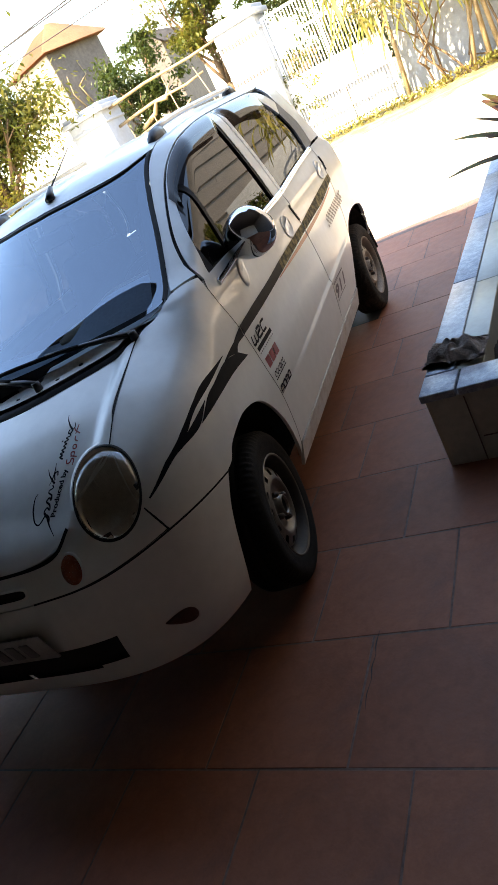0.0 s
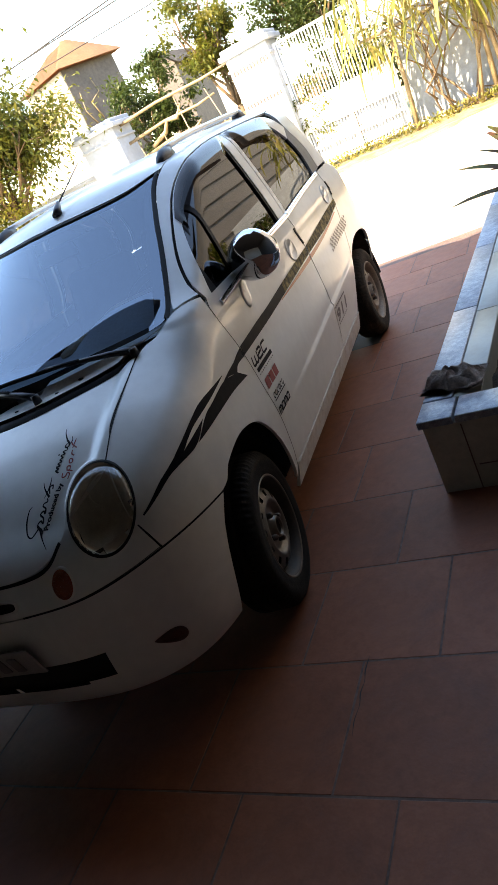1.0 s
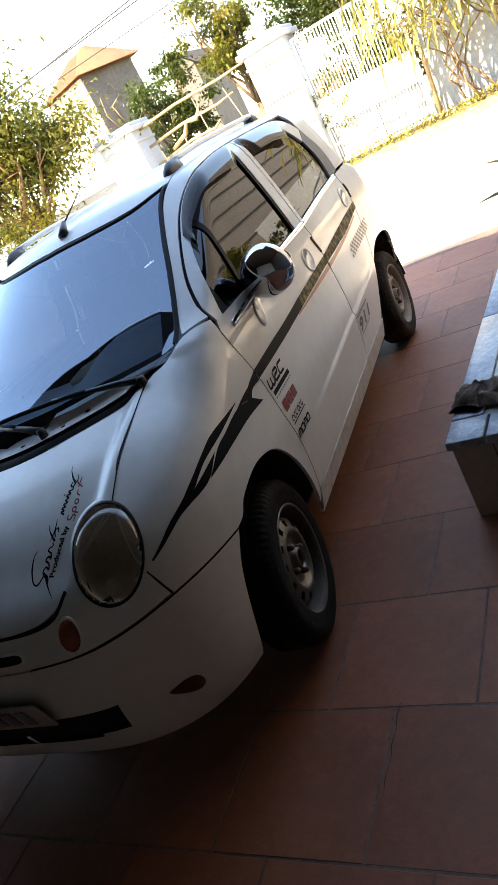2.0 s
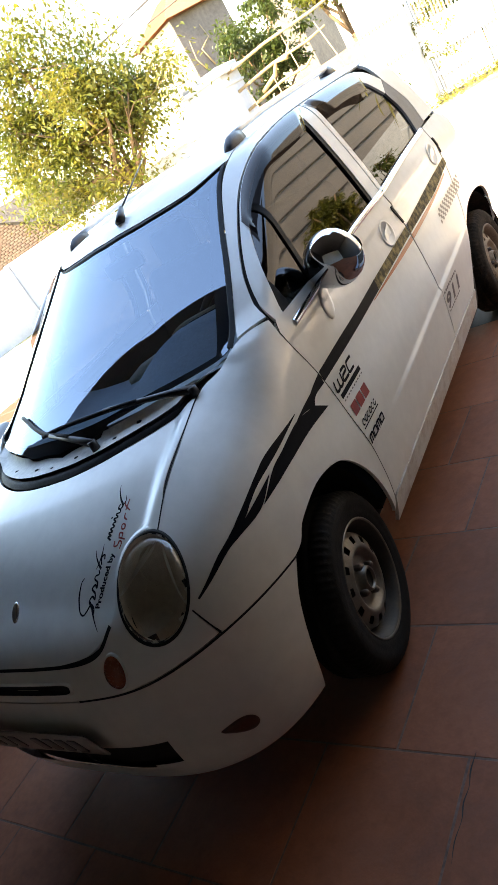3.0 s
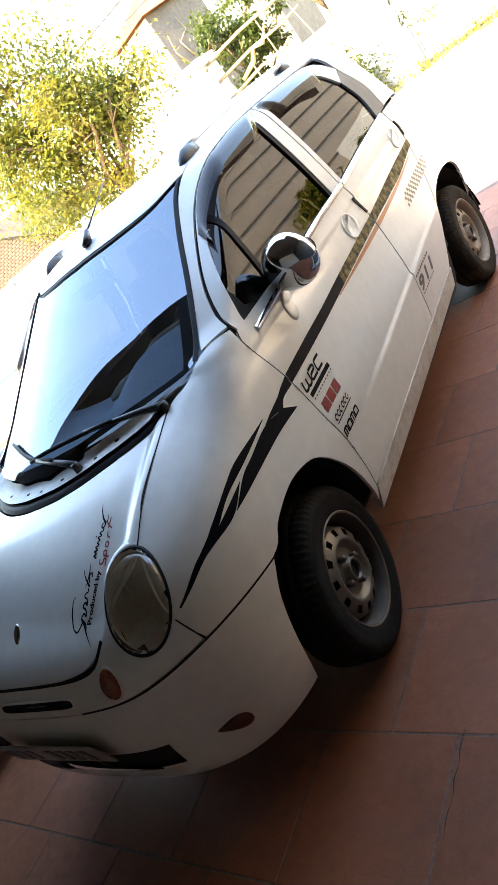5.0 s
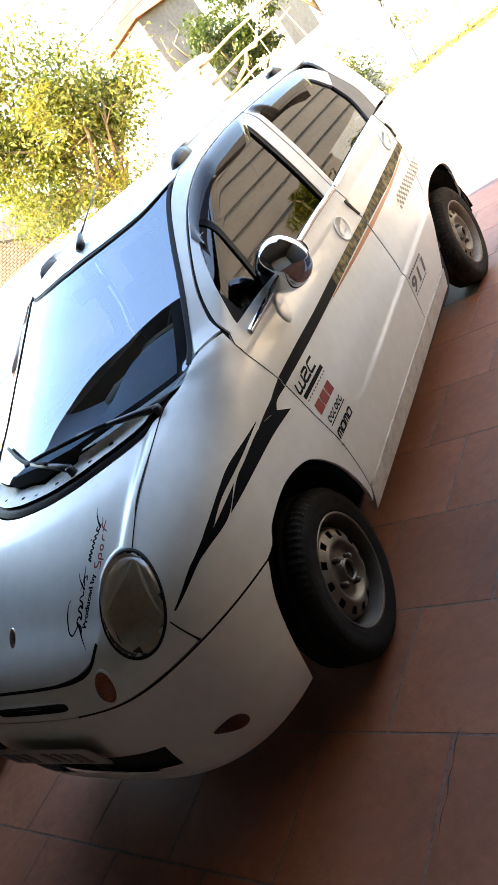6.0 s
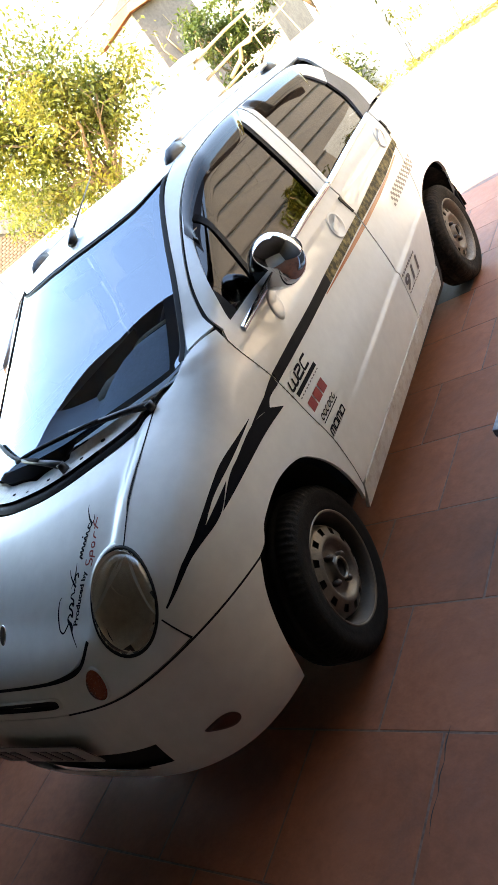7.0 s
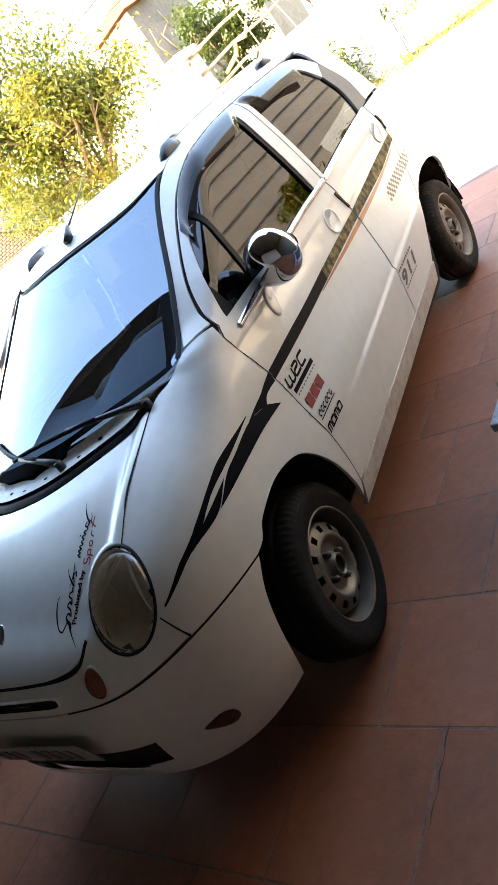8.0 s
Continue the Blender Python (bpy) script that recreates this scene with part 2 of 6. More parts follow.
def box_bm(sx, sy, sz, bevel=0.0, at=(0, 0, 0), turn=None, bm=None, segs=2):
    """A bevelled box centred on at."""
    own = bmesh.new()
    bmesh.ops.create_cube(own, size=1, matrix=Matrix.Diagonal((sx, sy, sz, 1)))
    if bevel:
        bmesh.ops.bevel(own, geom=own.edges[:], offset=bevel, segments=segs, affect="EDGES", profile=0.5)
    m = Matrix.Translation(at) @ (turn or Matrix())
    bmesh.ops.transform(own, matrix=m, verts=own.verts[:])
    return joined(bm, own)


def joined(bm, own):
    if bm is None:
        return own
    me = bpy.data.meshes.new("tmp")
    own.to_mesh(me)
    own.free()
    bm.from_mesh(me)
    bpy.data.meshes.remove(me)
    return bm


def grid_bm(p, bm=None, flip=False, keep=None, closed_u=False, closed_v=False):
    """A quad sheet through an array of points [m, n, 3]."""
    bm = bm or bmesh.new()
    m, n = p.shape[:2]
    vs = [[bm.verts.new(p[i, j]) for j in range(n)] for i in range(m)]
    for i in range(m if closed_u else m - 1):
        for j in range(n if closed_v else n - 1):
            a, b, c, d = vs[i][j], vs[(i + 1) % m][j], vs[(i + 1) % m][(j + 1) % n], vs[i][(j + 1) % n]
            if keep is not None and not keep((a.co + b.co + c.co + d.co) / 4):
                continue
            try:
                bm.faces.new((a, d, c, b) if flip else (a, b, c, d))
            except ValueError:
                pass
    return bm


def tube_bm(points, radius, sides=10, bm=None, cap=True, flat=1.0):
    """A round bar along a chain of points; radius may be a list."""
    pts = [Vector(p) for p in points]
    rad = radius if isinstance(radius, (list, tuple)) else [radius] * len(pts)
    rings, up = [], None
    for k, p in enumerate(pts):
        way = (pts[min(k + 1, len(pts) - 1)] - pts[max(k - 1, 0)]).normalized()
        if up is None:
            up = way.orthogonal().normalized()
        up = (up - way * up.dot(way)).normalized()
        side = way.cross(up)
        rings.append([p + (up * math.cos(a) + side * math.sin(a) * flat) * rad[k] for a in (2 * math.pi * i / sides for i in range(sides))])
    bm = bm or bmesh.new()
    vs = [[bm.verts.new(c) for c in r] for r in rings]
    for a, b in zip(vs, vs[1:]):
        for i in range(sides):
            bm.faces.new((a[i], a[(i + 1) % sides], b[(i + 1) % sides], b[i]))
    if cap:
        bm.faces.new(vs[0][::-1])
        bm.faces.new(vs[-1])
    return bm


def lathe_bm(profile, sides=48, bm=None, shape=None):
    """Turns a profile of (radius, x) round the x axis; shape(i, k) may change the radius."""
    p = np.zeros((len(profile), sides, 3))
    for k, (r, x) in enumerate(profile):
        for i in range(sides):
            a = 2 * math.pi * i / sides
            rr = r * (shape(i, k) if shape else 1)
            p[k, i] = (x, rr * math.cos(a), rr * math.sin(a))
    return grid_bm(p, bm, closed_v=True)


def curve_pts(ctrl, n):
    """A smooth chain through a few control points, evenly spaced."""
    c = np.array(ctrl, float)
    if len(c) == 2:
        return c[0] + (c[1] - c[0]) * np.linspace(0, 1, n)[:, None]
    s = np.r_[0, np.cumsum(np.linalg.norm(np.diff(c, axis=0), axis=1))]
    q = np.linspace(0, s[-1], n)
    e = np.vstack([2 * c[0] - c[1], c, 2 * c[-1] - c[-2]])
    k = np.clip(np.searchsorted(s, q, side="right") - 1, 0, len(c) - 2)
    t = ((q - s[k]) / (s[k + 1] - s[k]))[:, None]
    p0, p1, p2, p3 = e[k], e[k + 1], e[k + 2], e[k + 3]
    return 0.5 * (2 * p1 + (p2 - p0) * t + (2 * p0 - 5 * p1 + 4 * p2 - p3) * t**2 + (3 * p1 - p0 - 3 * p2 + p3) * t**3)


def text_bm(words, size, place, shear=0.0, bold=0.0):
    """Flat letters of the built-in font, each corner laid by place(x, y)."""
    cu = bpy.data.curves.new("letters", "FONT")
    cu.body, cu.size, cu.shear, cu.align_x = words, size, shear, "LEFT"
    cu.resolution_u, cu.offset = 3, bold
    ob = new("letters", cu)
    me = ob.to_mesh()
    bm = bmesh.new()
    bm.from_mesh(me)
    ob.to_mesh_clear()
    bpy.data.objects.remove(ob)
    bpy.data.curves.remove(cu)
    bmesh.ops.triangulate(bm, faces=bm.faces[:])
    laid = place(np.array([v.co.x for v in bm.verts]), np.array([v.co.y for v in bm.verts]))
    for v, q in zip(bm.verts, laid):
        v.co = q
    return bm


# ---- the car's skin: a field for its form, and panels laid on it ----
def pw(x, xs, ys):
    """Smooth monotone interpolation through a few knots."""
    x, xs, ys = np.asarray(x, float), np.array(xs, float), np.array(ys, float)
    h, d = np.diff(xs), np.diff(ys) / np.diff(xs)
    m = np.zeros(len(xs))
    m[1:-1] = np.where(d[1:] * d[:-1] > 0, 2 * d[1:] * d[:-1] / np.where(d[1:] + d[:-1] == 0, 1, d[1:] + d[:-1]), 0)
    m[0], m[-1] = d[0], d[-1]
    k = np.clip(np.searchsorted(xs, x) - 1, 0, len(xs) - 2)
    t = np.clip((x - xs[k]) / h[k], 0, 1)
    out = ys[k] * (2 * t**3 - 3 * t**2 + 1) + h[k] * m[k] * (t**3 - 2 * t**2 + t) + ys[k + 1] * (3 * t**2 - 2 * t**3) + h[k] * m[k + 1] * (t**3 - t**2)
    return out + np.where(x < xs[0], (x - xs[0]) * m[0], 0) + np.where(x > xs[-1], (x - xs[-1]) * m[-1], 0)


def smin(a, b, k):
    h = np.clip(0.5 + 0.5 * (b - a) / k, 0, 1)
    return b + (a - b) * h - k * h * (1 - h)


def body(p):
    """Inside-positive field of the car's outer skin; x to its left, y to its tail, z up, the front axle at y = 0."""
    x, y, z = np.abs(p[..., 0]), p[..., 1], p[..., 2]
    w = pw(z, [0.15, 0.25, 0.4, 0.6, 0.8, 0.95, 1.05], [0.66, 0.698, 0.729, 0.745, 0.735, 0.721, 0.70])
    zc = 0.484 + 0.053 * y
    w = w + 0.009 * np.clip((zc - z) / 0.016, 0, 1) * np.exp(-np.maximum(zc - z, 0) / 0.10) * np.clip((y - 0.45) / 0.4, 0, 1) * np.clip((2.0 - y) / 0.2, 0, 1)
    bf = pw(z, [0.12, 0.2, 0.32, 0.46, 0.56, 0.66, 0.8, 1.0], [0.66, 0.735, 0.775, 0.785, 0.78, 0.775, 0.76, 0.72])
    br = pw(z, [0.15, 0.3, 0.5, 0.7, 0.95, 1.05], [0.44, 0.49, 0.5, 0.49, 0.44, 0.41])
    along = np.maximum(np.maximum(0.1 - y, 0) / np.maximum(bf, 0.1), np.maximum(y - 2.3, 0) / np.maximum(br, 0.1))
    n = np.where(y < 1, 3.5, 5.0)
    side = 0.7 * (1 - ((x / np.maximum(w, 0.2)) ** n + along**n) ** (1 / n))
    hood = pw(y, [-0.72, -0.66, -0.55, -0.4, -0.2, 0.0, 0.2, 0.45, 2.4, 2.8], [0.54, 0.645, 0.752, 0.858, 0.945, 1.0, 1.035, 1.06, 1.06, 1.03])
    top = hood - 0.085 * (x / 0.65) ** 3 * 0.5 * (1 - np.tanh((y - 0.06) / 0.12)) - z
    lower = smin(smin(side, 0.8 * top, 0.075), 0.5 * (z - 0.12), 0.05)
    zz = np.maximum(z - 0.95, -0.2)
    gside = 0.722 - 0.17 * zz - 0.17 * zz**2 - 1.2 * np.maximum(0.94 - z, 0) - 0.04 * np.maximum(y - 1.9, 0) ** 2 - 0.05 * np.maximum(0.6 - y, 0) ** 2 - x
    roof = 0.9 * (pw(y, [0.5, 0.85, 1.3, 1.9, 2.4, 2.7], [1.41, 1.462, 1.490, 1.494, 1.468, 1.40]) - 0.034 * (x / 0.5) ** 2.2 - z)
    screen = 0.5 * (y + 0.1 - np.maximum(z - 1.0, 0) / 0.565 + 0.6 * np.minimum(z - 1.0, 0) - 0.23 * (x / 0.62) ** 2)
    hatch = 0.85 * (2.74 - 0.55 * np.maximum(z - 0.95, -0.1) - 0.12 * (x / 0.6) ** 2 - y)
    green = smin(smin(smin(smin(gside, roof, 0.07), screen, 0.03), hatch, 0.10), 0.8 * (z - 0.85), 0.02)
    return -smin(-lower, -green, 0.012 + (0.003 + 0.031 * np.clip((x - 0.59) / 0.04, 0, 1)) * np.clip((0.32 - y) / 0.2, 0, 1))


def skin(o, d, far=3.0, back=0.0):
    """The last point inwards from far where rays o + s d enter the skin, searched from s = far down to s = back."""
    o, d = np.broadcast_arrays(np.asarray(o, float), np.asarray(d, float))
    d = d / np.linalg.norm(d, axis=-1, keepdims=True)
    s = np.full(o.shape[:-1], far)
    for _ in range(140):
        f = body(o + d * s[..., None])
        s = np.where(f < 0, s + 0.5 * f, s)
        s = np.maximum(s, back)
    lo, hi = s - 0.03, s + 0.004
    for _ in range(25):
        m = (lo + hi) / 2
        f = body(o + d * m[..., None])
        lo, hi = np.where(f > 0, m, lo), np.where(f > 0, hi, m)
    return o + d * ((lo + hi) / 2)[..., None]


AX0, AX1, AXZ, AXR = 0.1, 2.3, 0.45, 0.75


def fan(p):
    """Where a place lies in the fan of rays that leave the car's long axis."""
    p = np.asarray(p, float)
    ya = np.clip(p[..., 1], AX0, AX1)
    a = np.arctan2(p[..., 1] - ya, np.maximum(p[..., 0], 1e-6))
    r = np.hypot(p[..., 0], p[..., 1] - ya)
    return np.stack([ya + AXR * a, np.arctan2(p[..., 2] - AXZ, r)], -1)


def unfan(q, off=0.0):
    """The skin along the fan's rays, lifted by off."""
    ya = np.clip(q[..., 0], AX0, AX1)
    a, v = (q[..., 0] - ya) / AXR, q[..., 1]
    d = np.stack([np.cos(a) * np.cos(v), np.sin(a) * np.cos(v), np.sin(v)], -1)
    o = np.stack([0 * ya, ya, 0 * ya + AXZ], -1)
    return lifted(skin(o, d, 1.6), off)


def normal(p):
    e = 0.004
    g = np.stack([body(p - np.eye(3)[k] * e) - body(p + np.eye(3)[k] * e) for k in range(3)], -1)
    return g / np.maximum(np.linalg.norm(g, axis=-1, keepdims=True), 1e-9)


def lifted(p, off):
    return p if not off else p + normal(p) * off


def down(xy, off=0.0):
    """The skin straight below places of the plan."""
    xy = np.asarray(xy, float)
    o = np.concatenate([xy, np.zeros(xy.shape[:-1] + (1,))], -1)
    return lifted(skin(o, np.array([0, 0, 1.0]), 1.8), off)


def coons(bottom, top, left, right, m, n, gap=0.0):
    """A sheet of m x n between four chains (bottom and top run left to right, left and right run upwards)."""
    B, T = curve_pts(bottom, 64), curve_pts(top, 64)
    L, R = curve_pts(left, 64), curve_pts(right, 64)
    lu = max(np.linalg.norm(np.diff(T, axis=0), axis=1).sum(), 0.05)
    lv = max(np.linalg.norm(np.diff(L, axis=0), axis=1).sum(), 0.05)
    s, t = np.linspace(gap / lu, 1 - gap / lu, m), np.linspace(gap / lv, 1 - gap / lv, n)

    def at(c, q):
        f = q * 63
        k = np.clip(f.astype(int), 0, 62)
        return c[k] + (c[k + 1] - c[k]) * (f - k)[:, None]

    S, Tt = s[:, None, None], t[None, :, None]
    b, tp, lf, rt = at(B, s)[:, None], at(T, s)[:, None], at(L, t)[None], at(R, t)[None]
    return (1 - Tt) * b + Tt * tp + (1 - S) * lf + S * rt - ((1 - S) * (1 - Tt) * B[0] + S * (1 - Tt) * B[-1] + (1 - S) * Tt * T[0] + S * Tt * T[-1])


def side_sheet(bottom, top, left, right, m=24, n=16, gap=0.0028, off=0.0):
    """A panel on the car's flank, from four chains of rough places."""
    q = coons(*(fan(curve_pts(c, 40)) for c in (bottom, top, left, right)), m, n, gap)
    return unfan(q, off)


def panel_bm(p, side=1, depth=0.012, bm=None, keep=None):
    """A sheet with its rim folded inwards; side -1 mirrors it to the car's right."""
    nrm = normal(p)
    p, nrm = p.copy(), nrm.copy()
    p[..., 0] *= side
    nrm[..., 0] *= side
    own = grid_bm(p, flip=side < 0, keep=keep)
    m, n = p.shape[:2]
    if depth:
        ring = [(i, 0) for i in range(m)] + [(m - 1, j) for j in range(1, n)] + [(i, n - 1) for i in range(m - 2, -1, -1)] + [(0, j) for j in range(n - 2, 0, -1)]
        hi = [own.verts.new(p[k]) for k in ring]
        lo = [own.verts.new(p[k] - nrm[k] * depth) for k in ring]
        for k in range(len(ring)):
            q = (k + 1) % len(ring)
            f = (hi[k], hi[q], lo[q], lo[k])
            try:
                own.faces.new(f if side > 0 else f[::-1])
            except ValueError:
                pass
    return joined(bm, own) if bm else own


def ribbon(low, high, m=40, n=3, off=0.0012):
    """A flank decal between two chains of (y, z)."""
    a, b = curve_pts(low, m), curve_pts(high, m)
    q = a[:, None] + (b - a)[:, None] * np.linspace(0, 1, n)[None, :, None]
    o = np.stack([0 * q[..., 0], q[..., 0], q[..., 1]], -1)
    return lifted(skin(o, np.array([1.0, 0, 0]), 1.2), off)


def flank(y, z, off=0.0014):
    """Places on the left flank, lifted by off; y, z and off may be arrays."""
    y, z, off = np.broadcast_arrays(np.asarray(y, float), np.asarray(z, float), np.asarray(off, float))
    p = skin(np.stack([0 * y, y, z], -1), np.array([1.0, 0, 0]), 1.2)
    return p + normal(p) * off[..., None]


# ---- ground, terrace, yard, walls ----
def slab(name, x0, x1, y0, y1, z0, z1, material, label, category="ground", bevel=0.0, kind="structure"):
    ob = part(name, box_bm(x1 - x0, y1 - y0, z1 - z0, bevel, ((x0 + x1) / 2, (y0 + y1) / 2, (z0 + z1) / 2)), material, smooth=False)
    return tagged(ob, label, category, kind=kind)


def sheet(name, x0, x1, y0, y1, z, material, label, nx=2, ny=2, rough=0.0):
    p = np.array([[(x, y, z + rough * noise.noise((x * 0.9, y * 0.9, 3.0))) for y in np.linspace(y0, y1, ny)] for x in np.linspace(x0, x1, nx)])
    return tagged(part(name, grid_bm(p, flip=True), material, smooth=True), label, "ground", kind="structure")


sheet("ground", -600, 600, -600, 600, -0.12, DRY_SOIL, "dry yellow soil with sparse grass")
sheet("ground_strip", -15.5, 8, 11.3, 14.2, -0.045, DRY_SOIL, "uneven dry soil bed along the yard wall", 160, 30, 0.05)
slab("yard", -15, 7, TERRACE_Y - 0.01, 11.7, -0.3, -0.03, CONCRETE, "pale concrete yard in full sun", "yard")
slab("terrace_bed", -9.0, 6.0, -4.6, TERRACE_Y, -0.4, -0.0012, GROUT, "mortar bed between red terrace tiles", "floor")

slab("terrace_side", -7.55, -6.40, TERRACE_Y + 0.002, 7.4, -0.2, -0.010, SUNLIT_TILE, "sunlit orange tiles beside the yard", "floor")
for k in range(8):
    slab("tile_joint_side", -7.55, -6.40, TERRACE_Y + 0.30 + k * 0.42, TERRACE_Y + 0.325 + k * 0.42, -0.1, -0.006, GROUT, "pale joint between orange tiles", "floor")
# house behind: porch ceiling, parapet and walls
# edge follows the windscreen's reflection; right part extended to dim the near floor
edge = [(-4.2, 0.36), (-1.6, 0.37), (-0.5, 0.46), (0.3, 0.63), (1.15, 0.64), (1.25, 1.45), (CEIL_X, 1.45)]
bm = bmesh.new()
outline = [(-4.2, -4.7)] + edge + [(CEIL_X, -4.7)]
low, high = ([bm.verts.new((x, y, z)) for x, y in outline] for z in (2.9, 3.2))
bm.faces.new(low)
bm.faces.new(high[::-1])
for k in range(len(low)):
    q = (k + 1) % len(low)
    bm.faces.new((low[k], high[k], high[q], low[q]))
bmesh.ops.recalc_face_normals(bm, faces=bm.faces[:])
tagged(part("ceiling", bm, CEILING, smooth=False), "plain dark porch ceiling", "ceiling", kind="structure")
# unseen roof, added to put the side tiles in shade
slab("ceiling_side", -11.0, -4.21, -4.7, 0.45, 2.9, 3.2, CEILING, "plain dark roof added to shade the side terrace", "ceiling")
# walls added out of view: the back one bounces light, the side ones block it
slab("wall_back", -7.2, 6.2, -4.7, -4.5, -0.02, 2.9, BOUNCE_WALL, "plain pale wall added behind the porch to bounce light", "wall")
slab("wall_right", 3.3, 3.5, -4.5, 1.8, -0.02, 2.9, NEAR_BLACK, "plain dark side wall added to dim the porch", "wall")
slab("wall_left", -1.8, -1.6, -4.5, 0.0, -0.02, 2.9, NEAR_BLACK, "plain dark side wall added to dim the porch", "wall")

# yard walls
# out of view; height, length and course lines set for the side windows' reflections
slab("wall_yard_right", 6.2, 6.4, -4.7, 30, -0.1, 9.0, CREAM_GREY, "pale grey yard wall", "wall")
for k in range(14):
    slab("panel_joint", 6.165, 6.203, 1.5, 29.0, 0.60 + k * 0.66, 0.635 + k * 0.66, CONCRETE_GREY, "dark course line of a yard wall", "wall")
slab("wall_front_right", 0.0, 6.2, 13.75, 13.95, -0.1, 2.0, SHADE_BLUE_WALL, "pale blue-grey yard wall in dappled shade", "wall")
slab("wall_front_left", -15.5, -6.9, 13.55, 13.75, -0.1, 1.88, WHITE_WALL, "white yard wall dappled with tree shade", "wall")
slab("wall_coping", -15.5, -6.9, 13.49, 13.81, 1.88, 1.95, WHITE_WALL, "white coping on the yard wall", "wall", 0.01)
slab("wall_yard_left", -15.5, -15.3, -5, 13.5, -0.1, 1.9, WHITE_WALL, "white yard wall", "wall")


def gate_post(name, x0, x1, y0, y1, top, label, lattice=False):
    t = thing(name, label, "gate post", Matrix.Translation(((x0 + x1) / 2, (y0 + y1) / 2, -0.1)))
    w, d = x1 - x0, y1 - y0
    part("shaft", box_bm(w, d, top, 0.012, (0, 0, top / 2)), WHITE_WALL, t)
    part("neck", box_bm(w + 0.06, d + 0.06, 0.05, 0.01, (0, 0, top - 0.22)), WHITE_WALL, t)
    part("cap", box_bm(w + 0.20, d + 0.20, 0.10, 0.015, (0, 0, top + 0.05)), WHITE_WALL, t)
    part("cap_top", box_bm(w + 0.08, d + 0.08, 0.09, 0.02, (0, 0, top + 0.145)), WHITE_WALL, t)
    if lattice:
        for z in (top - 0.30, top - 0.95, top - 1.6):
            for k in range(11):
                part("inlay", box_bm(0.03, 0.012, 0.075, 0.003, (-w / 2 + 0.08 + k * (w - 0.16) / 10, -d / 2 - 0.003, z)), CONCRETE_GREY, t)
    return tagged(t, label, "gate post", group="gate posts")


gate_post("gate_post", -3.08, -2.18, 13.2, 14.0, 2.75, "broad white gate post with a moulded cap", True)
gate_post("gate_post", -6.95, -6.0, 13.2, 14.1, 2.72, "broad white gate post dappled by tree shade")

# white steel gate
gate = thing("gate", "white-painted steel bar gate, closed", "gate", Matrix.Translation((-1.15, 13.5, 0)))
for x in (-1.0, 0.0, 1.0):
    part("stile", box_bm(0.06, 0.05, 2.5, 0.006, (x, 0, 1.28)), WHITE_METAL, gate)
for z in (0.06, 0.42, 0.78, 1.30, 2.05, 2.52):
    part("rail", box_bm(2.04, 0.04, 0.05, 0.005, (0, 0, z)), WHITE_METAL, gate)
bar = box_bm(0.023, 0.022, 2.5, 0.003, (0, 0, 0)).copy()
bar_me = bpy.data.meshes.new("bar")
bar.to_mesh(bar_me)
bar.free()
bar_me.materials.append(WHITE_METAL)
for k in range(31):
    if k not in (0, 15, 30):
        shared("bar", bar_me, gate, Matrix.Translation((-1.0 + k * 2.0 / 30, 0.0, 1.28)))
for x in (-0.5, 0.5):
    part("sheet_panel", box_bm(0.94, 0.006, 0.50, 0.002, (x, 0.03, 1.04)), WHITE_METAL, gate)
    part("foot_sheet", box_bm(0.94, 0.006, 0.66, 0.002, (x, 0.10, 0.44)), CONCRETE_PALE, gate)
    part("cross_sheet", box_bm(0.94, 0.006, 0.46, 0.002, (x, -0.022, 1.04)), WHITE_METAL, gate)

# bamboo rails between the posts
fence = thing("bamboo_fence", "rough fence of bamboo poles and canes tied between gate posts", "fence", Matrix.Translation((-4.6, 13.6, 0)))
for z0, z1, y, x1 in ((2.60, 2.66, 0.0, 1.5), (2.18, 2.28, 0.05, 0.9), (1.75, 1.95, 0.06, 0.4)):
    part("pole", tube_bm([(-1.5, y, z0), (-0.4, y, (z0 + z1) / 2 + 0.03), (0.5 * x1, y, (z0 + z1) / 2), (x1, y, z1)], [0.034, 0.032, 0.028, 0.022], 8), BAMBOO, fence)
for k, (x, top) in enumerate(((-1.1, 2.25), (-0.55, 2.05), (0.15, 2.62), (0.95, 2.45))):
    part("cane", tube_bm([(x, 0.04, 0.0), (x + 0.06 * math.sin(k * 2.3), 0.05, 1.2), (x - 0.10 + 0.12 * math.sin(k * 1.7), 0.03, top)], [0.022, 0.018, 0.012], 6), BAMBOO, fence)
part("root", tube_bm([(-0.9, 0.06, 1.9), (-0.5, 0.08, 2.05), (-0.35, 0.06, 2.25), (-0.1, 0.05, 2.2), (0.1, 0.05, 2.42)], [0.045, 0.05, 0.04, 0.045, 0.02], 7), BAMBOO, fence, "pale twisted root")
slab("wall_beyond", -9.5, -2.0, 16.6, 16.8, -0.1, 1.75, BARE_WALL, "low brown weathered wall beyond the fence", "wall")

# ---- houses beyond ----


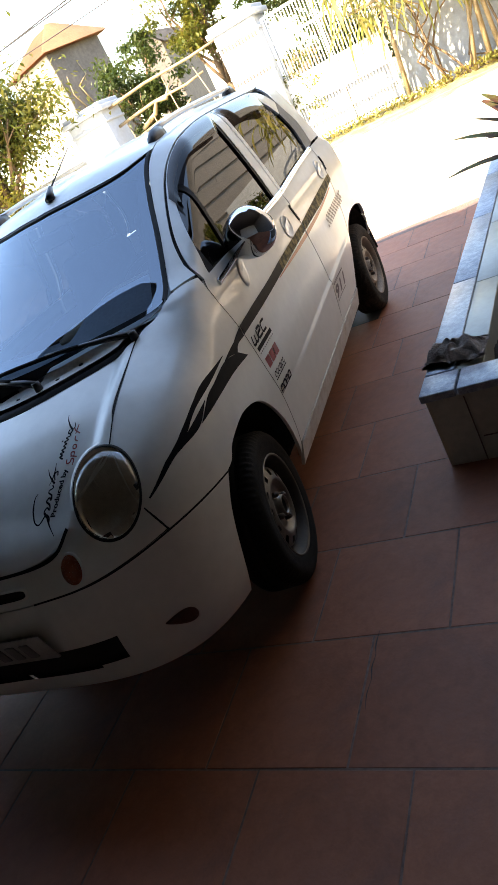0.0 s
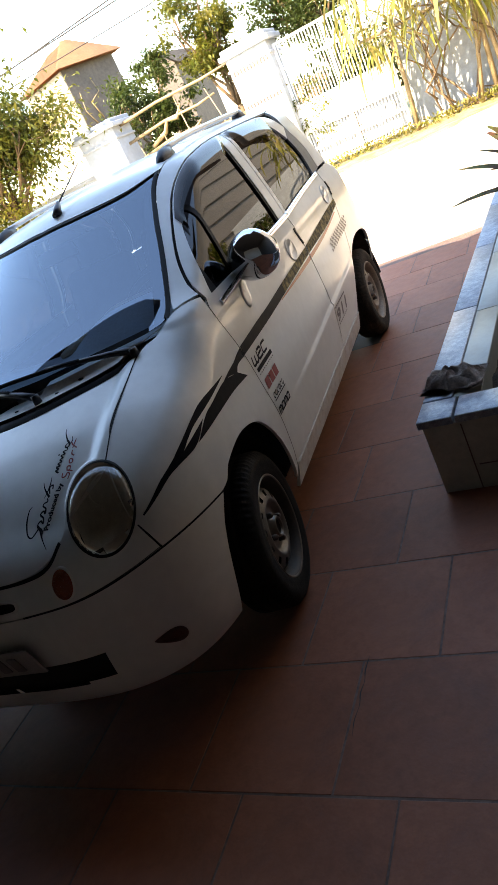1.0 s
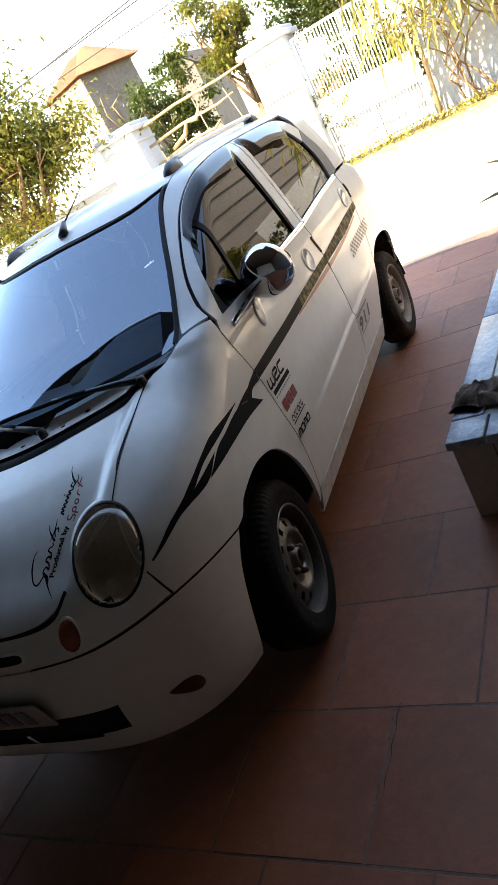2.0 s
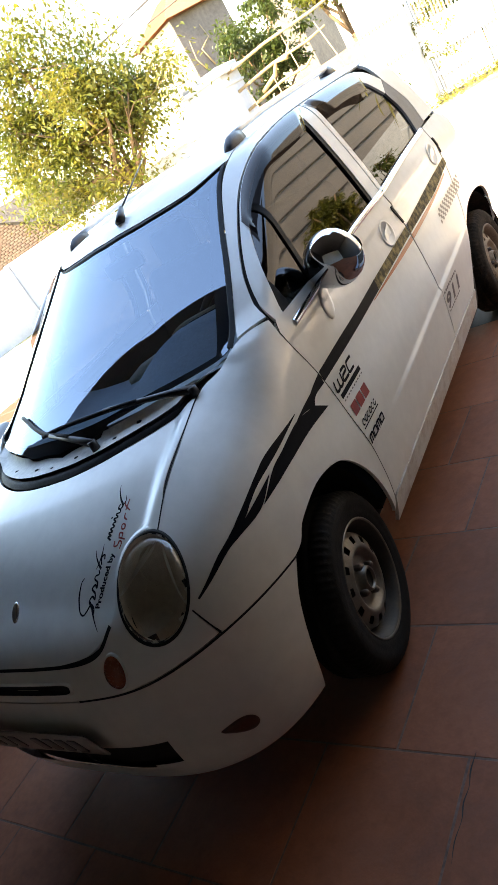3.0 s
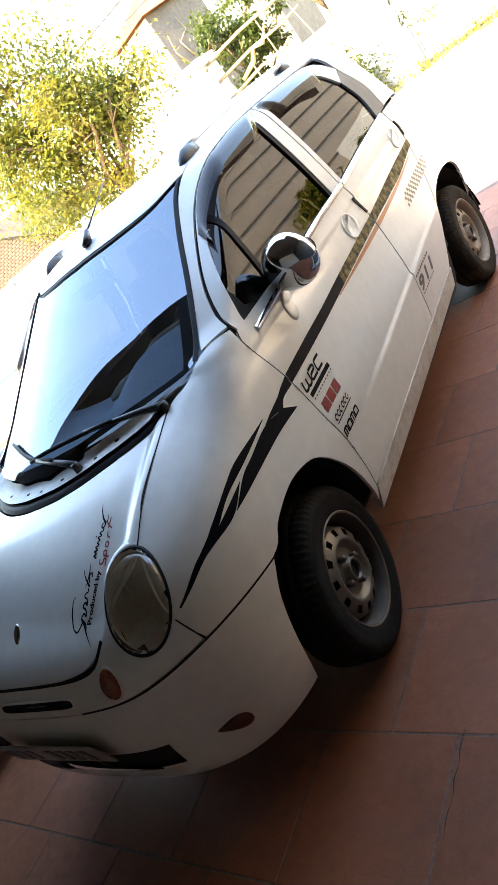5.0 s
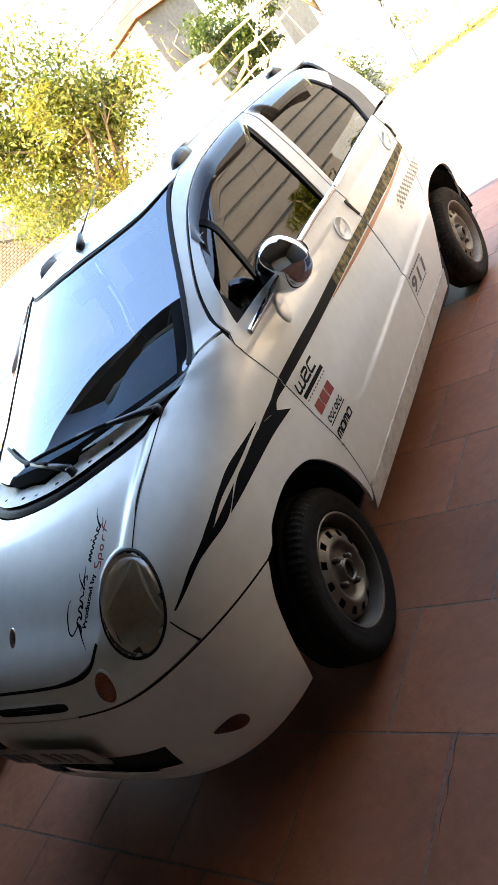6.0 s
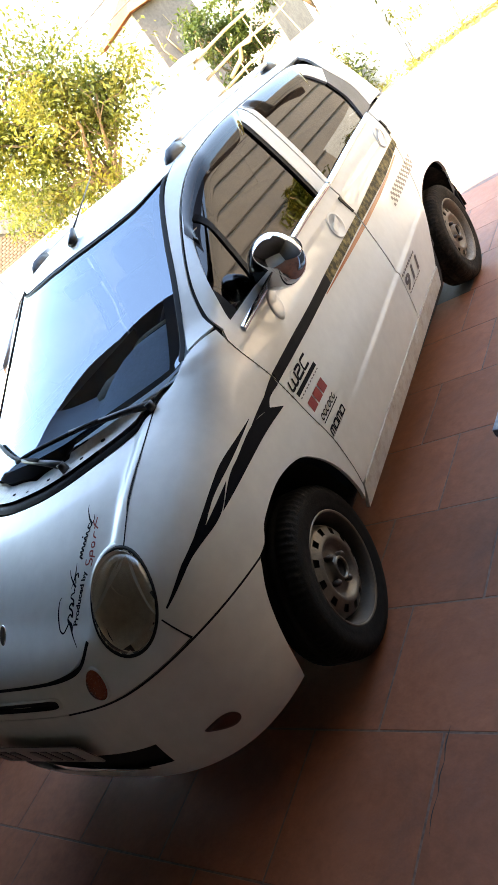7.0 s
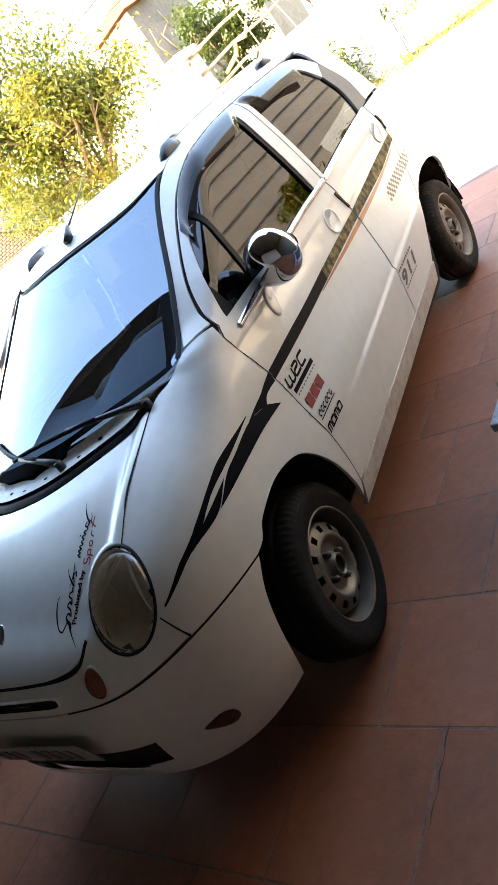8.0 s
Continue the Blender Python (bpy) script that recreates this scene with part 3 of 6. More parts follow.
def house(name, x0, x1, y0, y1, eave, ridge, wall_m, label, hip=True, lit_m=None, turn=0.0):
    h = thing(name, label, "house", Matrix.Translation(((x0 + x1) / 2, (y0 + y1) / 2, -0.1)) @ pose(0, 0, 0, 0, 0, turn))
    w, d = (x1 - x0) / 2, (y1 - y0) / 2
    wall = part("wall", box_bm(2 * w, 2 * d, eave, 0.02, (0, 0, eave / 2)), wall_m, h, smooth=False)
    # lit front gets its own paler slab; the box keeps the shaded grey
    if lit_m:
        part("front_wall", box_bm(2 * w - 0.02, 0.06, eave - 0.1, 0.01, (0, -d - 0.02, eave / 2)), lit_m, h)
    o = 0.25
    rw = w * 0.45 if hip else w + o
    bm = bmesh.new()
    if hip:
        corners = [(-w - o, -d - o, eave), (w + o, -d - o, eave), (w + o, d + o, eave), (-w - o, d + o, eave), (-rw, 0, ridge), (rw, 0, ridge)]
        vs = [bm.verts.new(c) for c in corners]
        for f in ((0, 1, 5, 4), (1, 2, 5), (2, 3, 4, 5), (3, 0, 4)):
            bm.faces.new([vs[i] for i in f])
    else:
        corners = [(0, -d - o, ridge), (0, d + o, ridge), (-w - o, -d - o, eave - 0.1), (-w - o, d + o, eave - 0.1), (w + o, -d - o, eave - 0.1), (w + o, d + o, eave - 0.1)]
        vs = [bm.verts.new(c) for c in corners]
        bm.faces.new((vs[2], vs[0], vs[1], vs[3]))
        bm.faces.new((vs[0], vs[4], vs[5], vs[1]))
        g = bmesh.new()
        a = [g.verts.new(c) for c in ((-w, -d + 0.01, eave - 0.02), (w, -d + 0.01, eave - 0.02), (0, -d + 0.01, ridge - 0.03))]
        g.faces.new(a)
        part("gable", g, wall_m, h, smooth=False)
    bmesh.ops.solidify(bm, geom=bm.faces[:], thickness=0.08)
    part("roof", bm, ROOF_TILE if hip else CONCRETE_GREY, h, smooth=False)
    return h, wall


h1, w1 = house("house", -13.42, -10.82, 22.64, 25.04, 5.75, 6.7, CONCRETE_GREY, "narrow rendered house, shaded side painted grey, with an orange tiled roof", True, LIT_WALL, -25)
rows = bmesh.new()
for k in range(16):
    f = k / 16
    box_bm(0.14, 2.9 - 2.7 * f, 0.03, 0.008, (1.52 - 0.92 * f, 0, 5.80 + 0.93 * f), pose(0, 0, 0, 0, 45), bm=rows)
part("tile_course", rows, ROOF_TILE, h1, "weathered orange tile courses")
part("ledge", box_bm(0.12, 2.4, 0.10, 0.01, (1.34, 0, 3.55)), CONCRETE_GREY, h1)
part("vine", tube_bm([(1.33, -0.4, 3.9), (1.34, -0.6, 4.5), (1.33, -0.1, 4.75), (1.33, -0.2, 5.2)], [0.03, 0.025, 0.02, 0.012], 5), BAMBOO, h1)
part("vine", tube_bm([(1.33, -0.7, 3.7), (1.34, -1.0, 4.3), (1.33, -0.9, 4.9)], [0.03, 0.02, 0.012], 5), BAMBOO, h1)
h2, w2 = house("house", -12.6, -11.3, 32.0, 36.0, 5.35, 6.05, CONCRETE_GREY, "distant grey house with a steep gable", False)
h3, w3 = house("house", -22.0, -14.6, 16.0, 20.0, 2.3, 3.9, MORTAR, "low old house of bare weathered brick", False)
h3b = bmesh.new()
for r in range(44):
    for k in range(28):
        x = -3.65 + (k + 0.5 * (r % 2)) * 0.26
        if x < 3.65 and 0.28 + r * 0.086 < 2.25 + 1.55 * (1 - abs(x) / 3.7):
            box_bm(0.235, 0.03, 0.072, 0.006, (x + random.uniform(-0.006, 0.006), -2.0 - random.uniform(0, 0.012), 0.2 + r * 0.086), bm=h3b, segs=1)
tagged(part("brickwork", h3b, BRICK, h3, "weathered red bricks and mortar, darkened as if shaded"), kind="stuff")

# ---- trees and plants ----


def leaves_bm(points, size, bm=None, droop=0.3, aspect=2.2, seed=1):
    """Many small folded leaves, each two quads, scattered at the given places."""
    rnd = random.Random(seed)
    verts, faces = [], []
    for c in points:
        a, t = rnd.uniform(0, 6.283), rnd.uniform(-0.9, 0.7) - droop
        s = size * rnd.uniform(0.6, 1.3)
        f = Vector((math.cos(a) * math.cos(t), math.sin(a) * math.cos(t), math.sin(t)))
        sd = f.cross(Vector((rnd.uniform(-0.5, 0.5), rnd.uniform(-0.5, 0.5), 1))).normalized() * s / aspect
        up = sd.cross(f).normalized() * s * 0.12
        c = Vector(c)
        k = len(verts)
        verts += [c, c + f * s * 0.5 + sd * 0.5 + up, c + f * s, c + f * s * 0.5 - sd * 0.5 + up]
        faces += [(k, k + 1, k + 2), (k, k + 2, k + 3)]
    me = bpy.data.meshes.new("tmp")
    me.from_pydata(verts, [], faces)
    bm = bm or bmesh.new()
    bm.from_mesh(me)
    bpy.data.meshes.remove(me)
    return bm


def limb(a, b, r0, r1, rnd, sag=0.12, n=5):
    a, b = Vector(a), Vector(b)
    j = [Vector((rnd.uniform(-1, 1), rnd.uniform(-1, 1), rnd.uniform(-0.5, 1))) * sag * (b - a).length * (0 if k in (0, n - 1) else 1) for k in range(n)]
    return [a + (b - a) * k / (n - 1) + j[k] for k in range(n)], [r0 + (r1 - r0) * k / (n - 1) for k in range(n)]


def tree(name, label, base, fork, crown, radius, count, leaf, material, seed, trunk_r=0.09, limbs=9, lumps=40):
    """A tapered trunk that forks into limbs, with leaves in loose clumps along the twigs."""
    rnd = random.Random(seed)
    t = thing(name, label, "tree", Matrix.Translation(base))
    fork, crown, R = Vector(fork), Vector(crown), Vector(radius)
    wood = bmesh.new()
    pts, rad = limb((0, 0, 0), fork, trunk_r * 1.3, trunk_r, rnd, 0.06)
    tube_bm(pts, rad, 9, wood)
    tips = []
    for k in range(limbs):
        a = 6.283 * (k + rnd.random() * 0.6) / limbs
        h = rnd.uniform(-0.35, 0.7)
        end = crown + Vector((math.cos(a) * R.x * 0.62, math.sin(a) * R.y * 0.62, h * R.z))
        pts, rad = limb(fork, end, trunk_r * 0.55, 0.02, rnd, 0.10)
        tube_bm(pts, rad, 7, wood)
        for q in range(5):
            s = pts[rnd.choice((2, 3, 4))]
            e = s + Vector((rnd.gauss(0, 0.34) * R.x, rnd.gauss(0, 0.34) * R.y, rnd.gauss(0.15, 0.3) * R.z))
            p2, r2 = limb(s, e, 0.018, 0.005, rnd, 0.12, 4)
            tube_bm(p2, r2, 5, wood)
            tips += [p2[2], p2[3]]
    part("trunk", wood, BARK, t)
    while len(tips) < lumps:
        v = Vector((rnd.gauss(0, 1), rnd.gauss(0, 1), rnd.gauss(0, 1))).normalized() * rnd.uniform(0.45, 1.0)
        tips.append(crown + Vector((v.x * R.x, v.y * R.y, v.z * R.z)))
    spots = []
    per = count // len(tips)
    for c in tips:
        d = Vector(((c - crown).x / R.x, (c - crown).y / R.y, (c - crown).z / R.z))
        if d.length > 1.05:
            c = crown + Vector((d.x * R.x, d.y * R.y, d.z * R.z)) / d.length * 1.02
        s = rnd.uniform(0.12, 0.28) * R.x * 0.55
        spots += [c + Vector((rnd.gauss(0, s), rnd.gauss(0, s), rnd.gauss(0, s * 0.75))) for _ in range(per)]
    tagged(part("crown", leaves_bm(spots, leaf, seed=seed), material, t), kind="stuff")
    return t


tree("tree", "small sunlit fruit tree with loose yellow-green leaves", (-8.7, 12.3, -0.05), (0.1, 0, 1.75), (-0.40, 0, 3.90), (2.95, 1.8, 2.15), 24000, 0.145, LEAF_A, 5, 0.10, 12, 120)
tree("tree", "dark green tree behind the fence", (-7.4, 18.5, -0.05), (0, 0, 1.4), (0.2, 0, 2.9), (1.35, 1.2, 1.4), 7000, 0.15, LEAF_B, 8, 0.09, 8, 60)
tree("tree", "bushy green tree behind the gate post", (-4.7, 18.0, -0.05), (0, 0, 2.0), (0, 0, 4.0), (1.35, 1.2, 1.45), 7000, 0.14, LEAF_A, 11, 0.09, 8, 60)
tree("tree", "leafy tree behind the gate", (-2.2, 19.0, -0.05), (0, 0, 1.8), (0, 0, 3.7), (1.9, 1.3, 1.2), 8000, 0.14, LEAF_B, 14, 0.09, 8, 60)
tree("tree", "leafy tree behind the gate", (1.6, 18.0, -0.05), (0, 0, 1.8), (0, 0, 3.2), (1.9, 1.3, 1.2), 7000, 0.14, LEAF_A, 15, 0.09, 8, 60)
tree("tree", "dense dark bush behind the gate", (-1.0, 15.6, -0.05), (0, 0, 0.6), (0, 0, 1.35), (1.9, 0.9, 1.3), 7000, 0.14, LEAF_B, 31, 0.06, 8, 60)
tree("tree", "low green bush behind the white wall", (-13.2, 15.5, -0.05), (0, 0, 1.0), (0, 0, 2.2), (2.0, 1.2, 1.3), 7000, 0.13, LEAF_A, 21, 0.06, 8, 60)
tree("tree", "distant dark green tree beyond the houses", (-17, 34, -0.05), (0, 0, 2), (0, 0, 4), (3, 2.5, 2.0), 6000, 0.3, LEAF_B, 23, 0.15, 8, 60)
tree("tree", "small bushy tree beside the pale yard wall", (5.65, 10.7, -0.05), (0, 0, 0.6), (0, 0, 1.45), (0.5, 0.75, 0.65), 4500, 0.11, LEAF_A, 37, 0.05, 8, 60)
# added out of view to cover the bright wall mirrored in the side windows
tree("tree", "unseen leafy bush added before the blue-grey yard wall", (5.3, 12.7, -0.05), (0, 0, 0.4), (0, 0, 0.85), (0.6, 0.5, 0.75), 3500, 0.12, LEAF_B, 41, 0.05, 8, 60)


def strap(base, way, length, width, droop, bm, seg=7):
    """One long arching strap leaf with a folded midrib."""
    way = Vector(way).normalized()
    side = way.cross(Vector((0, 0, 1)))
    side = side.normalized() if side.length > 0.05 else Vector((1, 0, 0))
    rows, p = [], Vector(base)
    for k in range(seg + 1):
        t = k / seg
        w = width * (math.sin(math.pi * min(t * 0.85 + 0.12, 1)) ** 0.7)
        rows.append((p - side * w, p - Vector((0, 0, w * 0.35)), p + side * w))
        way = (way + Vector((0, 0, -droop / seg))).normalized()
        p = p + way * length / seg
    vs = [[bm.verts.new(c) for c in r] for r in rows]
    for a, b in zip(vs, vs[1:]):
        for i in range(2):
            bm.faces.new((a[i], a[i + 1], b[i + 1], b[i]))


climber = thing("trellis_plant", "sprawling strap-leaved climber hanging on a pole trellis before the gate", "plant", Matrix.Translation((0.2, 13.1, -0.05)))
for a, b, r in (((-0.22, 0.1, 0), (-0.2, 0.1, 1.80), 0.045), ((1.3, 0.2, 0), (1.25, 0.2, 2.5), 0.05), ((-0.75, 0.05, 1.86), (1.5, 0.2, 1.80), 0.03), ((1.0, 0.1, 0.0), (1.35, 0.15, 2.3), 0.04), ((1.5, 0.1, 0.0), (1.28, 0.15, 2.3), 0.045)):
    part("trellis_pole", tube_bm([a, (Vector(a) + Vector(b)) / 2 + Vector((0.03, 0, 0.02)), b], [r, r * 0.9, r * 0.8], 8), BAMBOO, climber)
rnd = random.Random(4)
for k in range(10):
    a = Vector((rnd.uniform(0.2, 1.7), rnd.uniform(0, 0.25), rnd.uniform(0.0, 0.5)))
    b = Vector((rnd.uniform(-0.3, 1.6), rnd.uniform(-0.1, 0.3), rnd.uniform(1.6, 2.5)))
    pts, rad = limb(a, b, 0.022, 0.012, rnd, 0.14, 6)
    part("stem", tube_bm(pts, rad, 6), BARK, climber)
bm = bmesh.new()
for k in range(430):
    b = (rnd.uniform(-0.85, 3.0), rnd.uniform(-0.9, 0.35), rnd.uniform(1.55, 2.9))
    strap(b, (rnd.gauss(0, 1), rnd.gauss(-0.3, 0.6), rnd.gauss(0.2, 0.6)), rnd.uniform(0.45, 1.05), rnd.uniform(0.018, 0.035), rnd.uniform(1.2, 3.0), bm)
# extra leaves further forward, added to shade the wall
for k in range(330):
    b = (rnd.uniform(0.5, 3.2), rnd.uniform(-1.9, -0.4), rnd.uniform(2.2, 3.2))
    strap(b, (rnd.gauss(0, 1), rnd.gauss(-0.3, 0.6), rnd.gauss(0.2, 0.6)), rnd.uniform(0.5, 1.05), rnd.uniform(0.03, 0.05), rnd.uniform(1.0, 2.4), bm)
tagged(part("leaf_mass", bm, LEAF_C, climber), kind="stuff")
kerb = bmesh.new()
for k in range(11):
    box_bm(0.34, 0.16, 0.14 + 0.03 * math.sin(k * 2.2), 0.03, (1.0 + k * 0.36, 13.5 + 0.03 * math.sin(k * 1.7), 0.0), pose(0, 0, 0, 0, 0, 6 * math.sin(k)), bm=kerb)
tagged(part("edging_stones", kerb, CONCRETE_GREY), "rough stones edging the plant bed", "stones", kind="stuff")
weeds = []
for k in range(1600):
    x = rnd.uniform(-3.2, 5)
    weeds.append((x, 13.35 - abs(rnd.gauss(0, 0.25)), rnd.uniform(-0.04, 0.10)))
tagged(part("weeds", leaves_bm(weeds, 0.10, droop=-0.5, seed=6), LEAF_C), "sparse yellow weeds along the wall foot", "weeds", kind="stuff")
bush = [(-3.4 + rnd.gauss(0, 0.30), 12.85 + rnd.gauss(0, 0.22), 0.45 + rnd.gauss(0, 0.27)) for _ in range(2600)]
tagged(part("shrub", leaves_bm(bush, 0.12, seed=9), LEAF_B), "small bright green shrub beside the gate post", "shrub", kind="stuff")
gv = bmesh.new()
gvl = [(-1.9 + 0.30 * math.sin(k * 0.05) + rnd.gauss(0, 0.10), 13.42 + rnd.gauss(0, 0.03), 0.6 + k * 0.0035 + rnd.gauss(0, 0.06)) for k in range(330)]
tagged(part("gate_creeper", leaves_bm(gvl, 0.09, gv, seed=12), LEAF_A), "thin creeper climbing the white gate", "creeper", kind="stuff")

# wires across the sky
wires = thing("overhead_wires", "three black overhead wires", "wires", Matrix.Translation((-8, 18, 5.6)))
for z0, z1, r in ((0.0, 0.15, 0.018), (0.05, 0.02, 0.018), (-0.33, -0.48, 0.014)):
    part("wire", tube_bm([(-14, -0.5, z0 - 0.6), (-4, 0, z0 - 0.05), (2, 0.2, z1), (9, 0.4, z1 + 0.5)], r, 5), CABLE, wires)

# ---- planter ----
PL = Matrix.Translation((1.155, 0.378, 0)) @ pose(0, 0, 0, 0, 0, -5.2)
planter = thing("planter", "tiled planter box with a blue-grey granite rim", "planter", PL)
LEN, WID, TOP = 4.2, 1.5, 0.31
part("front_wall", box_bm(WID - 0.024, 0.10, TOP - 0.03, 0.003, (WID / 2, 0.062, (TOP - 0.03) / 2)), PLANTER_TILE, planter)
part("long_wall", box_bm(0.10, LEN, TOP - 0.03, 0.003, (0.062, LEN / 2 + 0.117, (TOP - 0.03) / 2)), PLANTER_TILE, planter, "cream glazed tile inner face")
part("far_wall", box_bm(WID - 0.25, 0.10, TOP - 0.03, 0.003, (WID / 2 + 0.05, LEN, (TOP - 0.03) / 2)), PLANTER_TILE, planter)
part("outer_wall", box_bm(0.10, LEN - 0.2, TOP - 0.03, 0.003, (WID - 0.06, LEN / 2, (TOP - 0.03) / 2)), PLANTER_TILE, planter)
for k, x in enumerate((0.145, 0.55, 0.95)):
    part("tile_joint", box_bm(0.004, 0.004, TOP - 0.04, 0.0, (x, 0.0115, (TOP - 0.04) / 2)), GROUT, planter)
part("tile_joint", box_bm(WID - 0.2, 0.004, 0.004, 0.0, (WID / 2 + 0.06, 0.0115, 0.10)), GROUT, planter)
for y0, y1 in ((0.15, 0.95), (0.954, 1.75), (1.754, 2.55), (2.554, 3.4), (3.404, 4.1)):
    part("cream_tile", box_bm(0.102, y1 - y0, 0.20, 0.003, (0.160, (y0 + y1) / 2, TOP - 0.106)), CREAM_TILE, planter, "pale cream tiled inner edge")
y = 0.15
for k, l in enumerate((0.86, 0.92, 0.88, 0.9, 0.7)):
    part("granite_slab", box_bm(0.108, l - 0.006, 0.03, 0.004, (0.054, y + l / 2, TOP - 0.015)), GRANITE, planter)
    y += l
x = 0.0
part("granite_slab", box_bm(0.125, 0.144, 0.03, 0.004, (0.0625, 0.073, TOP - 0.015)), GRANITE, planter)
x = 0.131
for l in (0.5, 0.5, 0.4):
    part("granite_slab", box_bm(l - 0.006, 0.144, 0.03, 0.004, (x + l / 2, 0.073, TOP - 0.015)), GRANITE, planter)
    x += l
p = np.array([[(a, b, 0.225 + 0.03 * noise.noise((a * 6, b * 6, 0)) + 0.02 * noise.noise((a * 22, b * 22, 5))) for b in np.linspace(0.12, LEN - 0.05, 110)] for a in np.linspace(0.12, WID - 0.10, 40)])
part("soil", grid_bm(p, flip=True), SOIL, planter, "dark crumbly soil")
for cx, cy, n, s in ((1.80, 3.12, 26, 1.15), (2.25, 2.5, 16, 0.7), (2.0, 4.0, 18, 0.9), (2.3, 1.5, 14, 0.7)):
    sp = thing("spiky_plant", "dark reddish spiky-leaved plant in the planter", "plant", Matrix.Translation((cx, cy, 0.20)))
    tagged(sp, "dark reddish spiky-leaved plant in the planter", "plant", group="planter plants")
    for k in range(n):
        bm = bmesh.new()
        a = k * 2.4
        e = 0.30 + 1.3 * (k / n)
        strap((0, 0, 0.10 + 0.20 * k / n), (math.cos(a), math.sin(a), e), 0.50 * s * (0.8 + 0.3 * math.sin(k * 5)), 0.046 * s, 0.55, bm, 6)
        part("leaf", bm, LEAF_D, sp)

# rag on the planter's corner
n = 46
p = np.zeros((n, n, 3))
for i in range(n):
    for j in range(n):
        u, v = i / (n - 1) - 0.5, j / (n - 1) - 0.5
        r = math.hypot(u * 1.0, v * 1.25)
        w = 0.026 * noise.noise((u * 3, v * 4, 1.3)) + 0.004 * noise.noise((u * 8, v * 7, 4.0))
        fold = 0.016 * math.sin(17 * (v + 0.7 * u * u) + 4 * u) + 0.008 * math.sin(29 * u - 11 * v)
        z = max(0.004, (0.052 * max(0.0, 1 - (r / 0.52) ** 3) + w + 0.8 * fold * (1 - r)))
        p[i, j] = (u * 0.22 + 0.03 * noise.noise((u * 4, v * 4, 8)), v * 0.18 + 0.03 * noise.noise((u * 4, v * 4, 2)), z)
bm = grid_bm(p, flip=True)
bmesh.ops.solidify(bm, geom=bm.faces[:], thickness=0.004)
rag = tagged(part("rag", bm, RAG), "crumpled dirty grey rag on the planter's rim", "rag")
rag.matrix_basis = Matrix.Translation((1.285, 0.63, TOP + 0.004)) @ pose(0, 0, 0, 0, 0, -12)

# ---- scooter standing beyond the car ----
scooter = thing("scooter", "dark parked scooter beside the car", "scooter", Matrix.Translation((-1.50, 0.36, 0)) @ pose(0, 0, 0, 0, 0, 20))
part("seat", box_bm(0.34, 0.80, 0.15, 0.065, (0, 0.14, 0.80), pose(0, 0, 0, 3), segs=4), SEAT_VINYL, scooter, "black vinyl seat")
part("body", box_bm(0.30, 0.80, 0.40, 0.11, (0, 0.25, 0.56), segs=4), SEAT_VINYL, scooter)
part("floor_board", box_bm(0.32, 0.45, 0.06, 0.02, (0, -0.35, 0.30)), SEAT_VINYL, scooter)
part("front_shield", box_bm(0.36, 0.08, 0.60, 0.035, (0, -0.60, 0.62), pose(0, 0, 0, -18), segs=3), SEAT_VINYL, scooter)
part("handlebar", tube_bm([(-0.26, -0.50, 0.90), (-0.1, -0.58, 0.92), (0.1, -0.58, 0.92), (0.28, -0.50, 0.90)], 0.016, 8), PLASTIC, scooter)
for wy in (-0.72, 0.55):
    wl = lathe_bm([(0.14, -0.04), (0.20, -0.045), (0.225, -0.02), (0.225, 0.02), (0.20, 0.045), (0.14, 0.04), (0.02, 0.03), (0.02, -0.03), (0.14, -0.04)], 36)
    bmesh.ops.translate(wl, verts=wl.verts[:], vec=(0, wy, 0.225))
    part("wheel", wl, TYRE, scooter)



# ---- the car ----
car = thing("car", "small champagne-silver hatchback with black side decals parked on red tiles", "car")

HL_C, HL_AX = np.array([0.525, -0.485, 0.738]), np.array([0.42, -0.76, 0.50])
HL_AX = HL_AX / np.linalg.norm(HL_AX)
HL_S = np.cross([0, 0, 1.0], HL_AX)
HL_S = HL_S / np.linalg.norm(HL_S)
HL_U = np.cross(HL_AX, HL_S)
_s, _u = HL_S, HL_U
HL_U, HL_S = _u * 0.966 + _s * 0.259, _s * 0.966 - _u * 0.259
HL_A, HL_B = 0.091, 0.124


def in_headlight(c, grow=1.0):
    q = np.array([abs(c[0]), c[1], c[2]]) - HL_C
    return (q @ HL_S / HL_A / grow) ** 2 + (q @ HL_U / HL_B / grow) ** 2 < 1 and c[1] < 0


def outside_headlight(c):
    return not in_headlight(c, 0.99)


# chains of the left flank
BUMPER_LINE = [(0.0, -0.69, 0.565), (0.25, -0.67, 0.565), (0.45, -0.63, 0.57), (0.645, -0.50, 0.588), (0.735, -0.244, 0.572)]
ARCH_F = [(0.735, -0.244, 0.572), (0.742, -0.16, 0.612), (0.745, -0.03, 0.632), (0.745, 0.09, 0.605), (0.743, 0.165, 0.548), (0.735, 0.238, 0.44), (0.712, 0.285, 0.30), (0.70, 0.292, 0.25)]
ARCH_BUMPER = [(0.66, -0.345, 0.205), (0.70, -0.335, 0.37), (0.72, -0.30, 0.49), (0.735, -0.244, 0.572)]
DOOR_LINE = [(0.715, 0.318, 0.30), (0.742, 0.302, 0.49), (0.745, 0.272, 0.635), (0.737, 0.255, 0.80), (0.716, 0.216, 0.956), (0.69, 0.232, 1.018)]
HOOD_LINE = [(0.535, -0.385, 0.82), (0.522, -0.27, 0.868), (0.524, -0.16, 0.91), (0.532, 0.01, 0.97)]
BELT_F, BELT_R = (0.72, 0.275, 0.955), (0.69, 2.10, 1.045)

